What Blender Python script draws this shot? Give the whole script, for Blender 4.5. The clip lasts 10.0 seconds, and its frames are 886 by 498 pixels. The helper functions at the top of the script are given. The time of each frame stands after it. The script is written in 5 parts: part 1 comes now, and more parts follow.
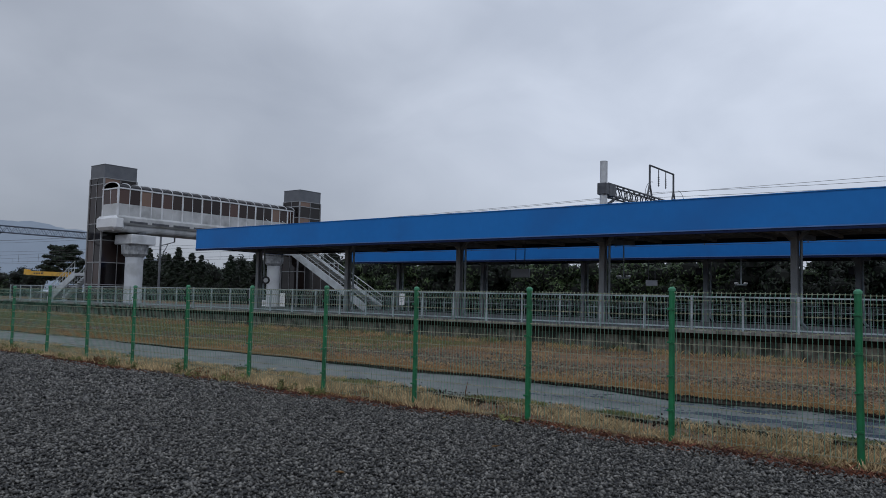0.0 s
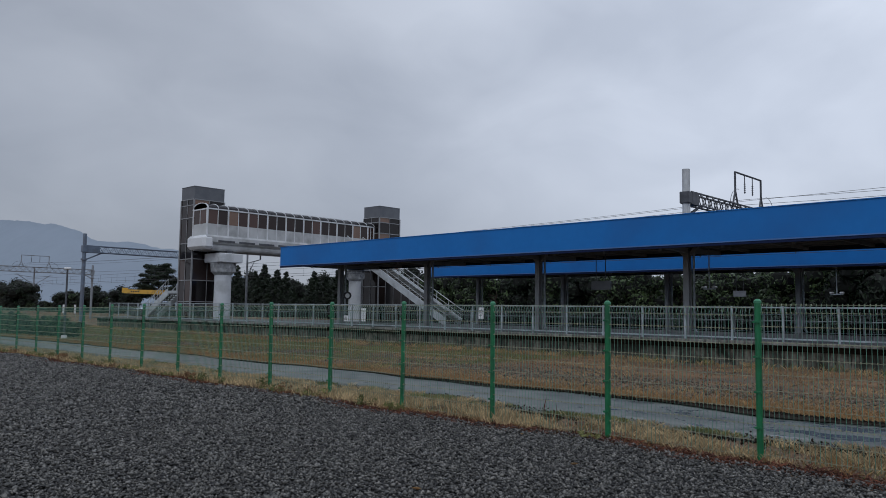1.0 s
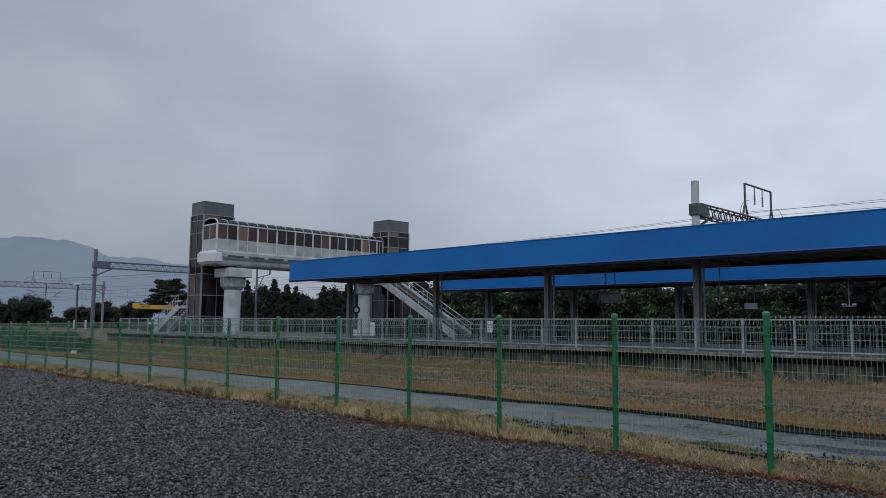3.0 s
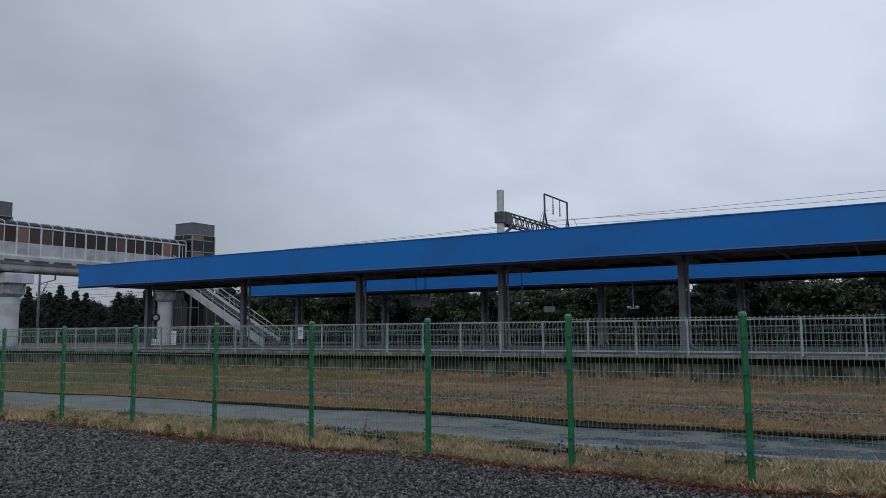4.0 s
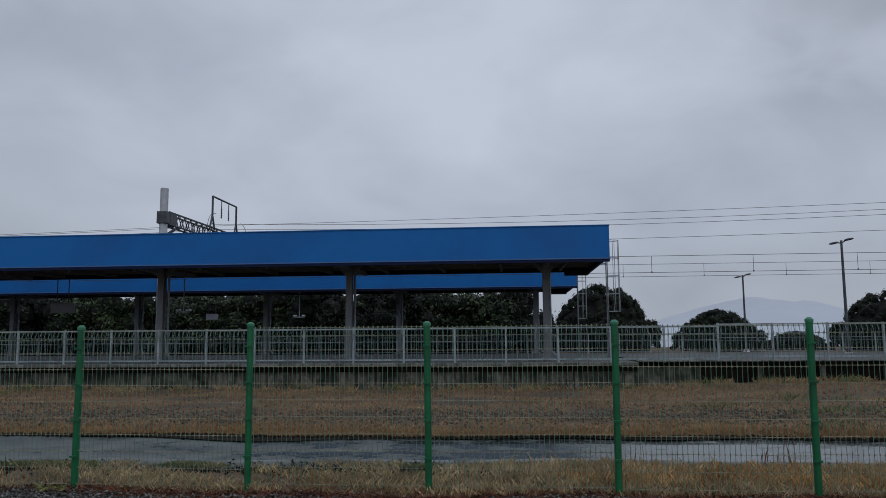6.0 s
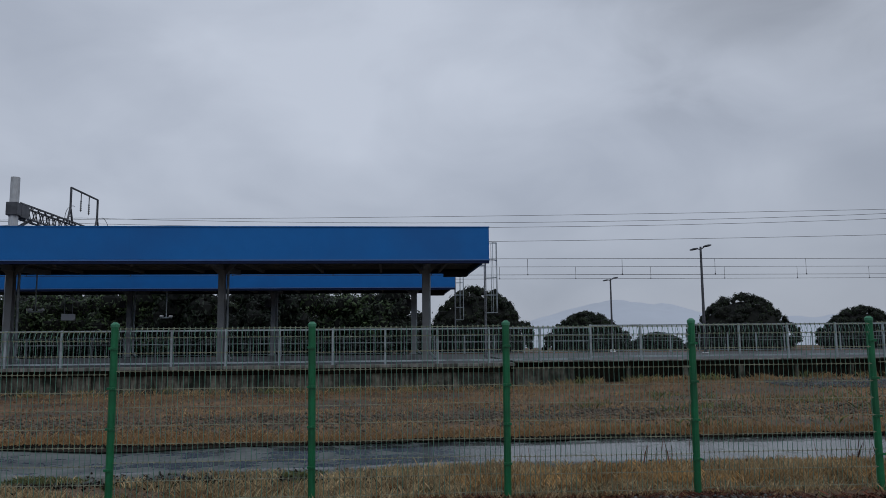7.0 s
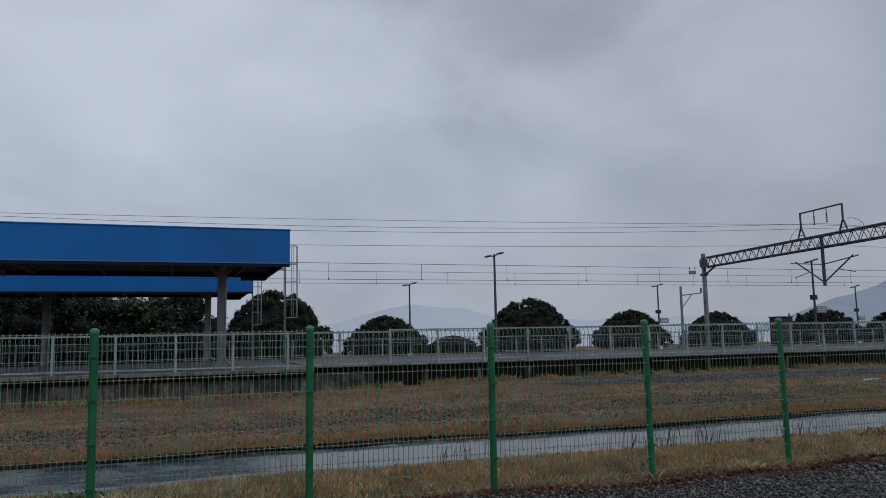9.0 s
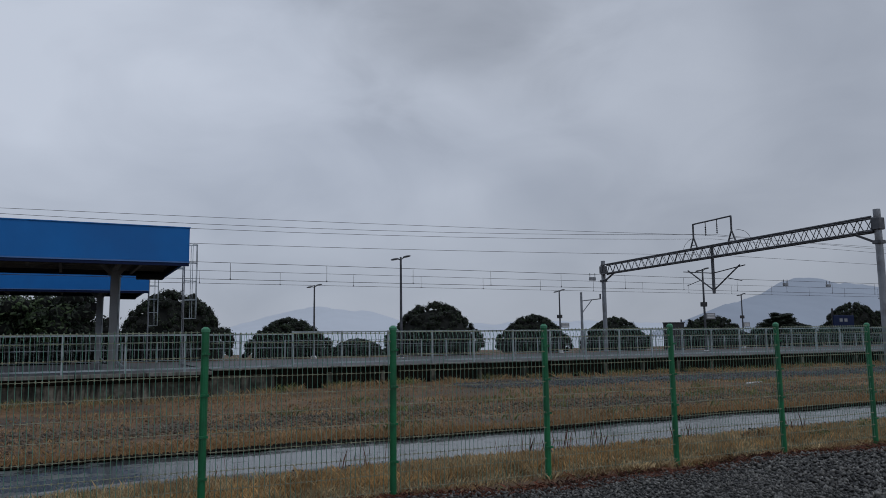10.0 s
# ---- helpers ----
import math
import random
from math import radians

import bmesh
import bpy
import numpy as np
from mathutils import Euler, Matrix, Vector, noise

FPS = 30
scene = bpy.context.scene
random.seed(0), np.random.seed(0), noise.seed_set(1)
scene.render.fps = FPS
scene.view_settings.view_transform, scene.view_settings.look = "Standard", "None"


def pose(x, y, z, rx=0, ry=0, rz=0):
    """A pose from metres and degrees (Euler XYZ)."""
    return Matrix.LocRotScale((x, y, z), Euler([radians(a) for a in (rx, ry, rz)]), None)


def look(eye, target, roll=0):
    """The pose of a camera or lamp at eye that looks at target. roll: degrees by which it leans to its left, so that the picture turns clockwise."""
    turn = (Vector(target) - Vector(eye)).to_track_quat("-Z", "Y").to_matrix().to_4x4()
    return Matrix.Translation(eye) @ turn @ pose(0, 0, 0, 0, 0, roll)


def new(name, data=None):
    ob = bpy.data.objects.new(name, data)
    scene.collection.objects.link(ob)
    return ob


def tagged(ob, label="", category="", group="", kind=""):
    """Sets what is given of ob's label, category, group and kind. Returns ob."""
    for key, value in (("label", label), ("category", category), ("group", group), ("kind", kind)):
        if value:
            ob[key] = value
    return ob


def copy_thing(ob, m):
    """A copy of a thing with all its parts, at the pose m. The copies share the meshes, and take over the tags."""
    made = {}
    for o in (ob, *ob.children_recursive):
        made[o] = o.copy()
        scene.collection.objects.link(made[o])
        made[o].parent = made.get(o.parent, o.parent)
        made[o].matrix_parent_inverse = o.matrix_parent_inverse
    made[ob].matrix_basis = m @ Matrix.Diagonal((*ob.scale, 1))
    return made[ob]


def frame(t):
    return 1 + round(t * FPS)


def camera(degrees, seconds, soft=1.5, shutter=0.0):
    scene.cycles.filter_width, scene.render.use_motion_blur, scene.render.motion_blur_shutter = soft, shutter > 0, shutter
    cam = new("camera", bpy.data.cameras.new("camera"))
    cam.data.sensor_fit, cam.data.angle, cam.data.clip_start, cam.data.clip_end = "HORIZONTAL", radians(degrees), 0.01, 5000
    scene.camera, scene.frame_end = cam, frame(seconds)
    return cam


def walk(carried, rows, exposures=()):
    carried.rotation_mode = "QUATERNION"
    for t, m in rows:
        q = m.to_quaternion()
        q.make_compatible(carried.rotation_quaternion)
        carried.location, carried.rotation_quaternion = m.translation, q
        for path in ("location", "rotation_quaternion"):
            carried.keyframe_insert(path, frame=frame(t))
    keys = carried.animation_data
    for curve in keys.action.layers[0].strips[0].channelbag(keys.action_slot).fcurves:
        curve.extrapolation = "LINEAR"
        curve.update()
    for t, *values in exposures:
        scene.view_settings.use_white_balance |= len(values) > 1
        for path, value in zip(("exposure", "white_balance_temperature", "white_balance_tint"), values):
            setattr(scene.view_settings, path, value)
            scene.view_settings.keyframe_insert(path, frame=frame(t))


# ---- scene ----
cam = camera(60.6, 10.0, soft=0.65)
PATH = [
    (0.0, pose(0.330, -0.525, 1.605, 93.759, -1.348, 37.643)),
    (0.5, pose(0.365, -0.511, 1.623, 94.438, -0.956, 41.780)),
    (1.0, pose(0.378, -0.481, 1.630, 94.653, -0.773, 43.708)),
    (1.5, pose(0.387, -0.484, 1.649, 94.831, -0.809, 45.064)),
    (2.0, pose(0.363, -0.465, 1.660, 95.332, -0.782, 45.985)),
    (2.2, look((0.345, -0.425, 1.652), (-1.095, 0.950, 1.844), 0.8)),
    (3.3, look((0.40, -0.385, 1.624), (-0.926, 1.099, 1.827), 0.1)),
    (3.5, pose(0.371, -0.334, 1.620, 95.925, 0.231, 39.012)),
    (4.0, pose(0.264, -0.317, 1.635, 96.084, 0.490, 30.294)),
    (4.5, pose(0.165, -0.248, 1.636, 96.278, 0.522, 20.501)),
    (5.0, pose(0.134, -0.193, 1.626, 96.357, 0.511, 13.004)),
    (5.2, look((0.080, -0.140, 1.629), (-0.286, 1.814, 1.852), -0.5)),
    (6.3, look((-0.238, 0.170, 1.648), (-0.326, 2.155, 1.876), -0.4)),
    (6.5, pose(-0.285, 0.250, 1.641, 96.548, 0.394, 0.280)),
    (7.0, pose(-0.309, 0.395, 1.647, 96.541, 0.515, -4.227)),
    (7.5, pose(-0.311, 0.473, 1.654, 96.647, 0.642, -7.679)),
    (8.0, pose(-0.359, 0.465, 1.657, 96.624, 0.541, -11.166)),
    (8.5, pose(-0.372, 0.481, 1.660, 96.609, 0.605, -14.418)),
    (9.0, pose(-0.354, 0.517, 1.653, 96.668, 1.123, -19.278)),
    (9.5, pose(-0.341, 0.484, 1.649, 96.697, 0.936, -23.744)),
    (10.0, pose(-0.308, 0.533, 1.655, 96.779, 0.731, -26.361)),
]
EXPOSURES = ((0.0, 0.05), (2.2, 0.06), (3.3, 0.03), (4.2, -0.04), (5.0, -0.21), (6.3, -0.34), (10.0, -0.32))
walk(cam, PATH, EXPOSURES)

# ---- world and sun: an overcast sky ----
world = bpy.data.worlds.new("overcast")
scene.world = world
world.use_nodes = True
wn, wl = world.node_tree.nodes, world.node_tree.links
wn.clear()


def wnode(kind, **kw):
    n = wn.new(kind)
    for k, v in kw.items():
        n.inputs[k].default_value = v
    return n


sky = wn.new("ShaderNodeTexSky")
sky.sky_type = "NISHITA"
sky.sun_disc = False
sky.sun_elevation, sky.sun_rotation = radians(46), radians(141)
geo = wn.new("ShaderNodeTexCoord")
mapn = wn.new("ShaderNodeMapping")
mapn.inputs["Scale"].default_value = (1.0, 1.0, 1.9)
mapn.inputs["Location"].default_value = (5.7, 2.4, 0.3)
wl.new(geo.outputs["Generated"], mapn.inputs["Vector"])
big = wnode("ShaderNodeTexNoise", Scale=1.9, Detail=4.0, Roughness=0.45, Distortion=0.35)
fine = wnode("ShaderNodeTexNoise", Scale=5.2, Detail=5.0, Roughness=0.5, Distortion=0.6)
for n in (big, fine):
    wl.new(mapn.outputs["Vector"], n.inputs["Vector"])
mixn = wn.new("ShaderNodeMix")
mixn.inputs["Factor"].default_value = 0.3
wl.new(big.outputs["Fac"], mixn.inputs["A"])
wl.new(fine.outputs["Fac"], mixn.inputs["B"])
cloud = wn.new("ShaderNodeValToRGB")
cloud.color_ramp.elements[0].position, cloud.color_ramp.elements[0].color = 0.37, (0.40, 0.446, 0.538, 1)
cloud.color_ramp.elements[1].position, cloud.color_ramp.elements[1].color = 0.61, (0.540, 0.592, 0.694, 1)
wl.new(mixn.outputs["Result"], cloud.inputs["Fac"])
# one heavier cloud low over the right-hand tracks
ctr = wnode("ShaderNodeVectorMath")
ctr.operation = "DISTANCE"
wl.new(geo.outputs["Generated"], ctr.inputs[0])
ctr.inputs[1].default_value = (0.41, 0.785, 0.465)
wob = wn.new("ShaderNodeMath")
wob.operation = "MULTIPLY_ADD"
wl.new(fine.outputs["Fac"], wob.inputs[0])
wob.inputs[1].default_value = 0.22
wl.new(ctr.outputs["Value"], wob.inputs[2])
dark = wn.new("ShaderNodeMapRange")
dark.interpolation_type = "SMOOTHSTEP"
for k, v in (("From Min", 0.14), ("From Max", 0.37), ("To Min", 0.72), ("To Max", 1.0)):
    dark.inputs[k].default_value = v
wl.new(wob.outputs["Value"], dark.inputs["Value"])
heavy = wn.new("ShaderNodeVectorMath")
heavy.operation = "SCALE"
wl.new(cloud.outputs["Color"], heavy.inputs[0])
wl.new(dark.outputs["Result"], heavy.inputs["Scale"])
# the cloud cover is thinner, and brighter, towards the hidden sun
sep = wn.new("ShaderNodeSeparateXYZ")
wl.new(geo.outputs["Generated"], sep.inputs["Vector"])
thin = wn.new("ShaderNodeMapRange")
thin.interpolation_type = "SMOOTHSTEP"
for k, v in (("From Min", -0.97), ("From Max", -0.35), ("To Min", 0.77), ("To Max", 1.25)):
    thin.inputs[k].default_value = v
wl.new(sep.outputs["X"], thin.inputs["Value"])
lit = wn.new("ShaderNodeVectorMath")
lit.operation = "SCALE"
wl.new(heavy.outputs["Vector"], lit.inputs[0])
fade = wn.new("ShaderNodeMapRange")
fade.interpolation_type = "SMOOTHSTEP"
for k, v in (("From Min", 0.25), ("From Max", 0.85), ("To Min", 1.0), ("To Max", 0.78)):
    fade.inputs[k].default_value = v
wl.new(sep.outputs["X"], fade.inputs["Value"])
both = wn.new("ShaderNodeMath")
both.operation = "MULTIPLY"
wl.new(thin.outputs["Result"], both.inputs[0])
wl.new(fade.outputs["Result"], both.inputs[1])
# rain haze: the overcast dims a little towards the horizon
haze = wn.new("ShaderNodeMapRange")
haze.interpolation_type = "SMOOTHSTEP"
for k, v in (("From Min", 0.0), ("From Max", 0.24), ("To Min", 0.80), ("To Max", 1.0)):
    haze.inputs[k].default_value = v
wl.new(sep.outputs["Z"], haze.inputs["Value"])
dim = wn.new("ShaderNodeMath")
dim.operation = "MULTIPLY"
wl.new(both.outputs["Value"], dim.inputs[0])
wl.new(haze.outputs["Result"], dim.inputs[1])
wl.new(dim.outputs["Value"], lit.inputs["Scale"])
# thin layer of the clear sky's own colour behind the clouds
addn = wn.new("ShaderNodeMix")
addn.data_type, addn.blend_type = "RGBA", "ADD"
addn.inputs["Factor"].default_value = 0.004
wl.new(lit.outputs["Vector"], addn.inputs["A"])
wl.new(sky.outputs["Color"], addn.inputs["B"])
bg = wn.new("ShaderNodeBackground")
bg.inputs["Strength"].default_value = 0.95
wl.new(addn.outputs["Result"], bg.inputs["Color"])
wout = wn.new("ShaderNodeOutputWorld")
wl.new(bg.outputs["Background"], wout.inputs["Surface"])

sun_data = bpy.data.lights.new("sun", "SUN")
sun_data.energy, sun_data.angle, sun_data.color = 0.35, radians(30), (1.0, 0.97, 0.92)
sun = new("sun", sun_data)
sun.matrix_world = look((0, 0, 0), (-0.45, 0.55, -0.75))


# ---- materials ----
def mat(name, c1, c2, scale=4.0, rough=0.7, metal=0.0, bump=0.0, fine_scale=40.0, dirt=None, dirt_scale=0.7, spread=0.0, rough2=None, lo=0.35, hi=0.65, skew=0.0):
    """Two colours mixed by coarse and fine noise, optional stains, bump and colour change from piece to piece."""
    m = bpy.data.materials.new(name)
    m.use_nodes = True
    nt = m.node_tree
    N, L = nt.nodes, nt.links
    b = N["Principled BSDF"]
    tc = N.new("ShaderNodeTexCoord")
    n1 = N.new("ShaderNodeTexNoise")
    n1.inputs["Scale"].default_value, n1.inputs["Detail"].default_value = scale, 5
    n2 = N.new("ShaderNodeTexNoise")
    n2.inputs["Scale"].default_value, n2.inputs["Detail"].default_value = fine_scale, 3
    ge = N.new("ShaderNodeNewGeometry")
    for n in (n1, n2):
        L.new(ge.outputs["Position"], n.inputs["Vector"])
    mx = N.new("ShaderNodeMix")
    mx.inputs["Factor"].default_value = 0.4
    L.new(n1.outputs["Fac"], mx.inputs["A"])
    L.new(n2.outputs["Fac"], mx.inputs["B"])
    rp = N.new("ShaderNodeValToRGB")
    rp.color_ramp.elements[0].position, rp.color_ramp.elements[0].color = lo, (*c1, 1)
    rp.color_ramp.elements[1].position, rp.color_ramp.elements[1].color = hi, (*c2, 1)
    L.new(mx.outputs["Result"], rp.inputs["Fac"])
    col = rp.outputs["Color"]
    if dirt:
        n3 = N.new("ShaderNodeTexNoise")
        n3.inputs["Scale"].default_value, n3.inputs["Detail"].default_value = dirt_scale, 6
        L.new(ge.outputs["Position"], n3.inputs["Vector"])
        r3 = N.new("ShaderNodeValToRGB")
        r3.color_ramp.elements[0].position, r3.color_ramp.elements[1].position = 0.48, 0.68
        L.new(n3.outputs["Fac"], r3.inputs["Fac"])
        m3 = N.new("ShaderNodeMix")
        m3.data_type = "RGBA"
        L.new(r3.outputs["Color"], m3.inputs["Factor"])
        L.new(col, m3.inputs["A"])
        m3.inputs["B"].default_value = (*dirt, 1)
        col = m3.outputs["Result"]
    if spread:
        hs = N.new("ShaderNodeHueSaturation")
        mr = N.new("ShaderNodeMapRange")
        mr.inputs["To Min"].default_value, mr.inputs["To Max"].default_value = 1 - spread, 1 + spread
        if skew:
            # most pieces dark, a few much paler
            pw = N.new("ShaderNodeMath")
            pw.operation = "POWER"
            pw.inputs[1].default_value = skew
            L.new(ge.outputs["Random Per Island"], pw.inputs[0])
            L.new(pw.outputs["Value"], mr.inputs["Value"])
            mr.inputs["To Min"].default_value, mr.inputs["To Max"].default_value = 0.1, 1 + 0.95 * spread * skew
        else:
            L.new(ge.outputs["Random Per Island"], mr.inputs["Value"])
        L.new(mr.outputs["Result"], hs.inputs["Value"])
        L.new(col, hs.inputs["Color"])
        col = hs.outputs["Color"]
    L.new(col, b.inputs["Base Color"])
    b.inputs["Roughness"].default_value = rough
    b.inputs["Metallic"].default_value = metal
    if rough2 is not None:
        mr2 = N.new("ShaderNodeMapRange")
        mr2.inputs["From Min"].default_value, mr2.inputs["From Max"].default_value = 0.42, 0.58
        mr2.inputs["To Min"].default_value, mr2.inputs["To Max"].default_value = rough, rough2
        L.new(n1.outputs["Fac"], mr2.inputs["Value"])
        L.new(mr2.outputs["Result"], b.inputs["Roughness"])
    if bump:
        bp = N.new("ShaderNodeBump")
        bp.inputs["Strength"].default_value, bp.inputs["Distance"].default_value = min(1.0, bump * 20), bump
        L.new(n2.outputs["Fac"], bp.inputs["Height"])
        L.new(bp.outputs["Normal"], b.inputs["Normal"])
    return m


M_FIELD = mat("dry_field_soil", (0.080, 0.047, 0.026), (0.265, 0.155, 0.078), 0.8, 0.95, bump=0.03, fine_scale=9, dirt=(0.082, 0.068, 0.054), dirt_scale=0.33)
# bed near-black: its colour holds the shade in the gaps between stones
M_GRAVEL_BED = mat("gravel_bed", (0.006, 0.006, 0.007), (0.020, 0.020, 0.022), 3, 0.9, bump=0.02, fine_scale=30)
M_STONE = mat("crushed_stone", (0.018, 0.0176, 0.0165), (0.148, 0.143, 0.130), 9, 0.42, fine_scale=45, spread=1.0, lo=0.3, hi=0.7, skew=1.5)
M_BALLAST = mat("ballast_stone", (0.075, 0.060, 0.046), (0.215, 0.170, 0.128), 2, 0.9, fine_scale=18, spread=0.4)
M_BALLAST_GREY = mat("grey_ballast_stone", (0.060, 0.066, 0.074), (0.165, 0.178, 0.195), 2, 0.85, fine_scale=18, spread=0.4)
M_ROAD = mat("wet_concrete_road", (0.072, 0.081, 0.072), (0.145, 0.156, 0.138), 0.7, 0.42, bump=0.006, fine_scale=7, dirt=(0.040, 0.046, 0.044), dirt_scale=1.3, rough2=0.75)
M_ROAD.node_tree.nodes["Principled BSDF"].inputs["Specular IOR Level"].default_value = 0.22
def add_wetness(m):
    """Rain lies on the lane where it is lowest: smoother there, with a ragged outline."""
    N, L = m.node_tree.nodes, m.node_tree.links
    ge = N.new("ShaderNodeNewGeometry")
    sp = N.new("ShaderNodeSeparateXYZ")
    L.new(ge.outputs["Position"], sp.inputs["Vector"])
    low = N.new("ShaderNodeMapRange")
    for k, v in (("From Min", -9.0), ("From Max", 1.0), ("To Min", -0.13), ("To Max", 0.12)):
        low.inputs[k].default_value = v
    L.new(sp.outputs["X"], low.inputs["Value"])
    st = N.new("ShaderNodeMapping")
    st.inputs["Scale"].default_value = (0.8, 1.1, 1.0)
    L.new(ge.outputs["Position"], st.inputs["Vector"])
    nz = N.new("ShaderNodeTexNoise")
    nz.inputs["Scale"].default_value, nz.inputs["Detail"].default_value, nz.inputs["Roughness"].default_value = 1.9, 8, 0.66
    L.new(st.outputs["Vector"], nz.inputs["Vector"])
    sm = N.new("ShaderNodeMath")
    L.new(nz.outputs["Fac"], sm.inputs[0])
    L.new(low.outputs["Result"], sm.inputs[1])
    ro = N.new("ShaderNodeMapRange")
    for k, v in (("From Min", 0.47), ("From Max", 0.58), ("To Min", 0.42), ("To Max", 0.19)):
        ro.inputs[k].default_value = v
    L.new(sm.outputs["Value"], ro.inputs["Value"])
    b = N["Principled BSDF"]
    L.new(ro.outputs["Result"], b.inputs["Roughness"])
    sl = N.new("ShaderNodeMapRange")
    for k, v in (("From Min", 0.47), ("From Max", 0.58), ("To Min", 0.38), ("To Max", 0.55)):
        sl.inputs[k].default_value = v
    L.new(sm.outputs["Value"], sl.inputs["Value"])
    L.new(sl.outputs["Result"], b.inputs["Specular IOR Level"])
    # soaked concrete is darker than damp concrete
    old = b.inputs["Base Color"].links[0].from_socket
    wet = N.new("ShaderNodeMapRange")
    for k, v in (("From Min", 0.45), ("From Max", 0.60), ("To Min", 1.0), ("To Max", 0.55)):
        wet.inputs[k].default_value = v
    L.new(sm.outputs["Value"], wet.inputs["Value"])
    sc = N.new("ShaderNodeVectorMath")
    sc.operation = "SCALE"
    L.new(old, sc.inputs[0])
    L.new(wet.outputs["Result"], sc.inputs["Scale"])
    L.new(sc.outputs["Vector"], b.inputs["Base Color"])


add_wetness(M_ROAD)
M_FRINGE = mat("orange_dry_grass", (0.17, 0.090, 0.036), (0.43, 0.265, 0.120), 0.9, 0.9, spread=0.4, lo=0.3, hi=0.7)
# wet soil colour that also paints the shade under the platform edge
M_SOIL_SHADE = mat("dark_wet_soil", (0.012, 0.009, 0.007), (0.040, 0.029, 0.021), 3, 0.95, bump=0.03)
M_SOIL_SHADE.node_tree.nodes["Principled BSDF"].inputs["Specular IOR Level"].default_value = 0.1
M_GREEN = mat("green_fence_paint", (0.006, 0.125, 0.045), (0.010, 0.185, 0.070), 5, 0.42, fine_scale=30, dirt=(0.008, 0.10, 0.04), dirt_scale=3)
M_WIRE = mat("green_coated_wire", (0.072, 0.222, 0.158), (0.158, 0.340, 0.252), 6, 0.4)
# paler than the uprights: dotted highlights are put into this colour
M_WIRE_H = mat("weathered_wire", (0.16, 0.19, 0.125), (0.37, 0.37, 0.26), 6, 0.5)
M_CAP = mat("weathered_green_cap", (0.03, 0.20, 0.10), (0.07, 0.27, 0.15), 9, 0.5)
M_BLUE = mat("blue_fascia_paint", (0.005, 0.152, 0.485), (0.008, 0.176, 0.540), 0.25, 0.5, fine_scale=3, dirt=(0.010, 0.140, 0.44), dirt_scale=0.35)
M_BLUE.node_tree.nodes["Principled BSDF"].inputs["Specular IOR Level"].default_value = 0.28
M_BLUE_TRIM = mat("light_blue_trim", (0.05, 0.16, 0.42), (0.08, 0.20, 0.47), 2, 0.5)
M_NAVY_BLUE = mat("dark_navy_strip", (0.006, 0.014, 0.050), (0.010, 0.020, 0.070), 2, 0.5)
# soffit and lining colour, near-black with the canopy's inner shade in it
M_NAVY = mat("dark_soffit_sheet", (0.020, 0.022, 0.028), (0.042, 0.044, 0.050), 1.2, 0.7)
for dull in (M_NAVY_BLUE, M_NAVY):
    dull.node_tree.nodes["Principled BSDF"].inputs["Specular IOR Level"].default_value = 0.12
M_BEAM = mat("grey_painted_beam", (0.15, 0.147, 0.14), (0.24, 0.235, 0.225), 2, 0.6, dirt=(0.18, 0.17, 0.15))
M_COL = mat("grey_painted_column", (0.20, 0.215, 0.23), (0.29, 0.305, 0.32), 1.5, 0.55, dirt=(0.20, 0.20, 0.20), dirt_scale=1.5)
M_STAIR = mat("pale_painted_steel", (0.40, 0.44, 0.46), (0.56, 0.60, 0.62), 2, 0.55, dirt=(0.34, 0.36, 0.37), dirt_scale=1.2)
M_STEEL_BLUE = mat("blue_grey_painted_steel", (0.105, 0.145, 0.205), (0.17, 0.215, 0.285), 2, 0.5, dirt=(0.12, 0.13, 0.16), dirt_scale=1.3)
M_SILVER = mat("galvanised_steel", (0.29, 0.345, 0.375), (0.41, 0.465, 0.495), 3, 0.5, metal=0.2, dirt=(0.20, 0.22, 0.23), dirt_scale=2)
M_STEEL_DK = mat("weathered_steel", (0.055, 0.06, 0.07), (0.12, 0.125, 0.14), 3, 0.55, metal=0.3)
M_STEEL_GREY = mat("grey_steel_mast", (0.20, 0.22, 0.25), (0.30, 0.32, 0.35), 2, 0.5, metal=0.2, dirt=(0.16, 0.16, 0.17), dirt_scale=1.3)
M_WHITE_POLE = mat("pale_concrete_mast", (0.50, 0.52, 0.54), (0.62, 0.64, 0.66), 3, 0.7, dirt=(0.40, 0.41, 0.42), dirt_scale=1.2)
M_CABLE = mat("dark_cable", (0.03, 0.03, 0.035), (0.06, 0.06, 0.07), 3, 0.5)
M_CONC = mat("platform_concrete", (0.10, 0.093, 0.075), (0.32, 0.295, 0.24), 1.3, 0.9, bump=0.006, fine_scale=9, dirt=(0.026, 0.028, 0.019), dirt_scale=1.4)
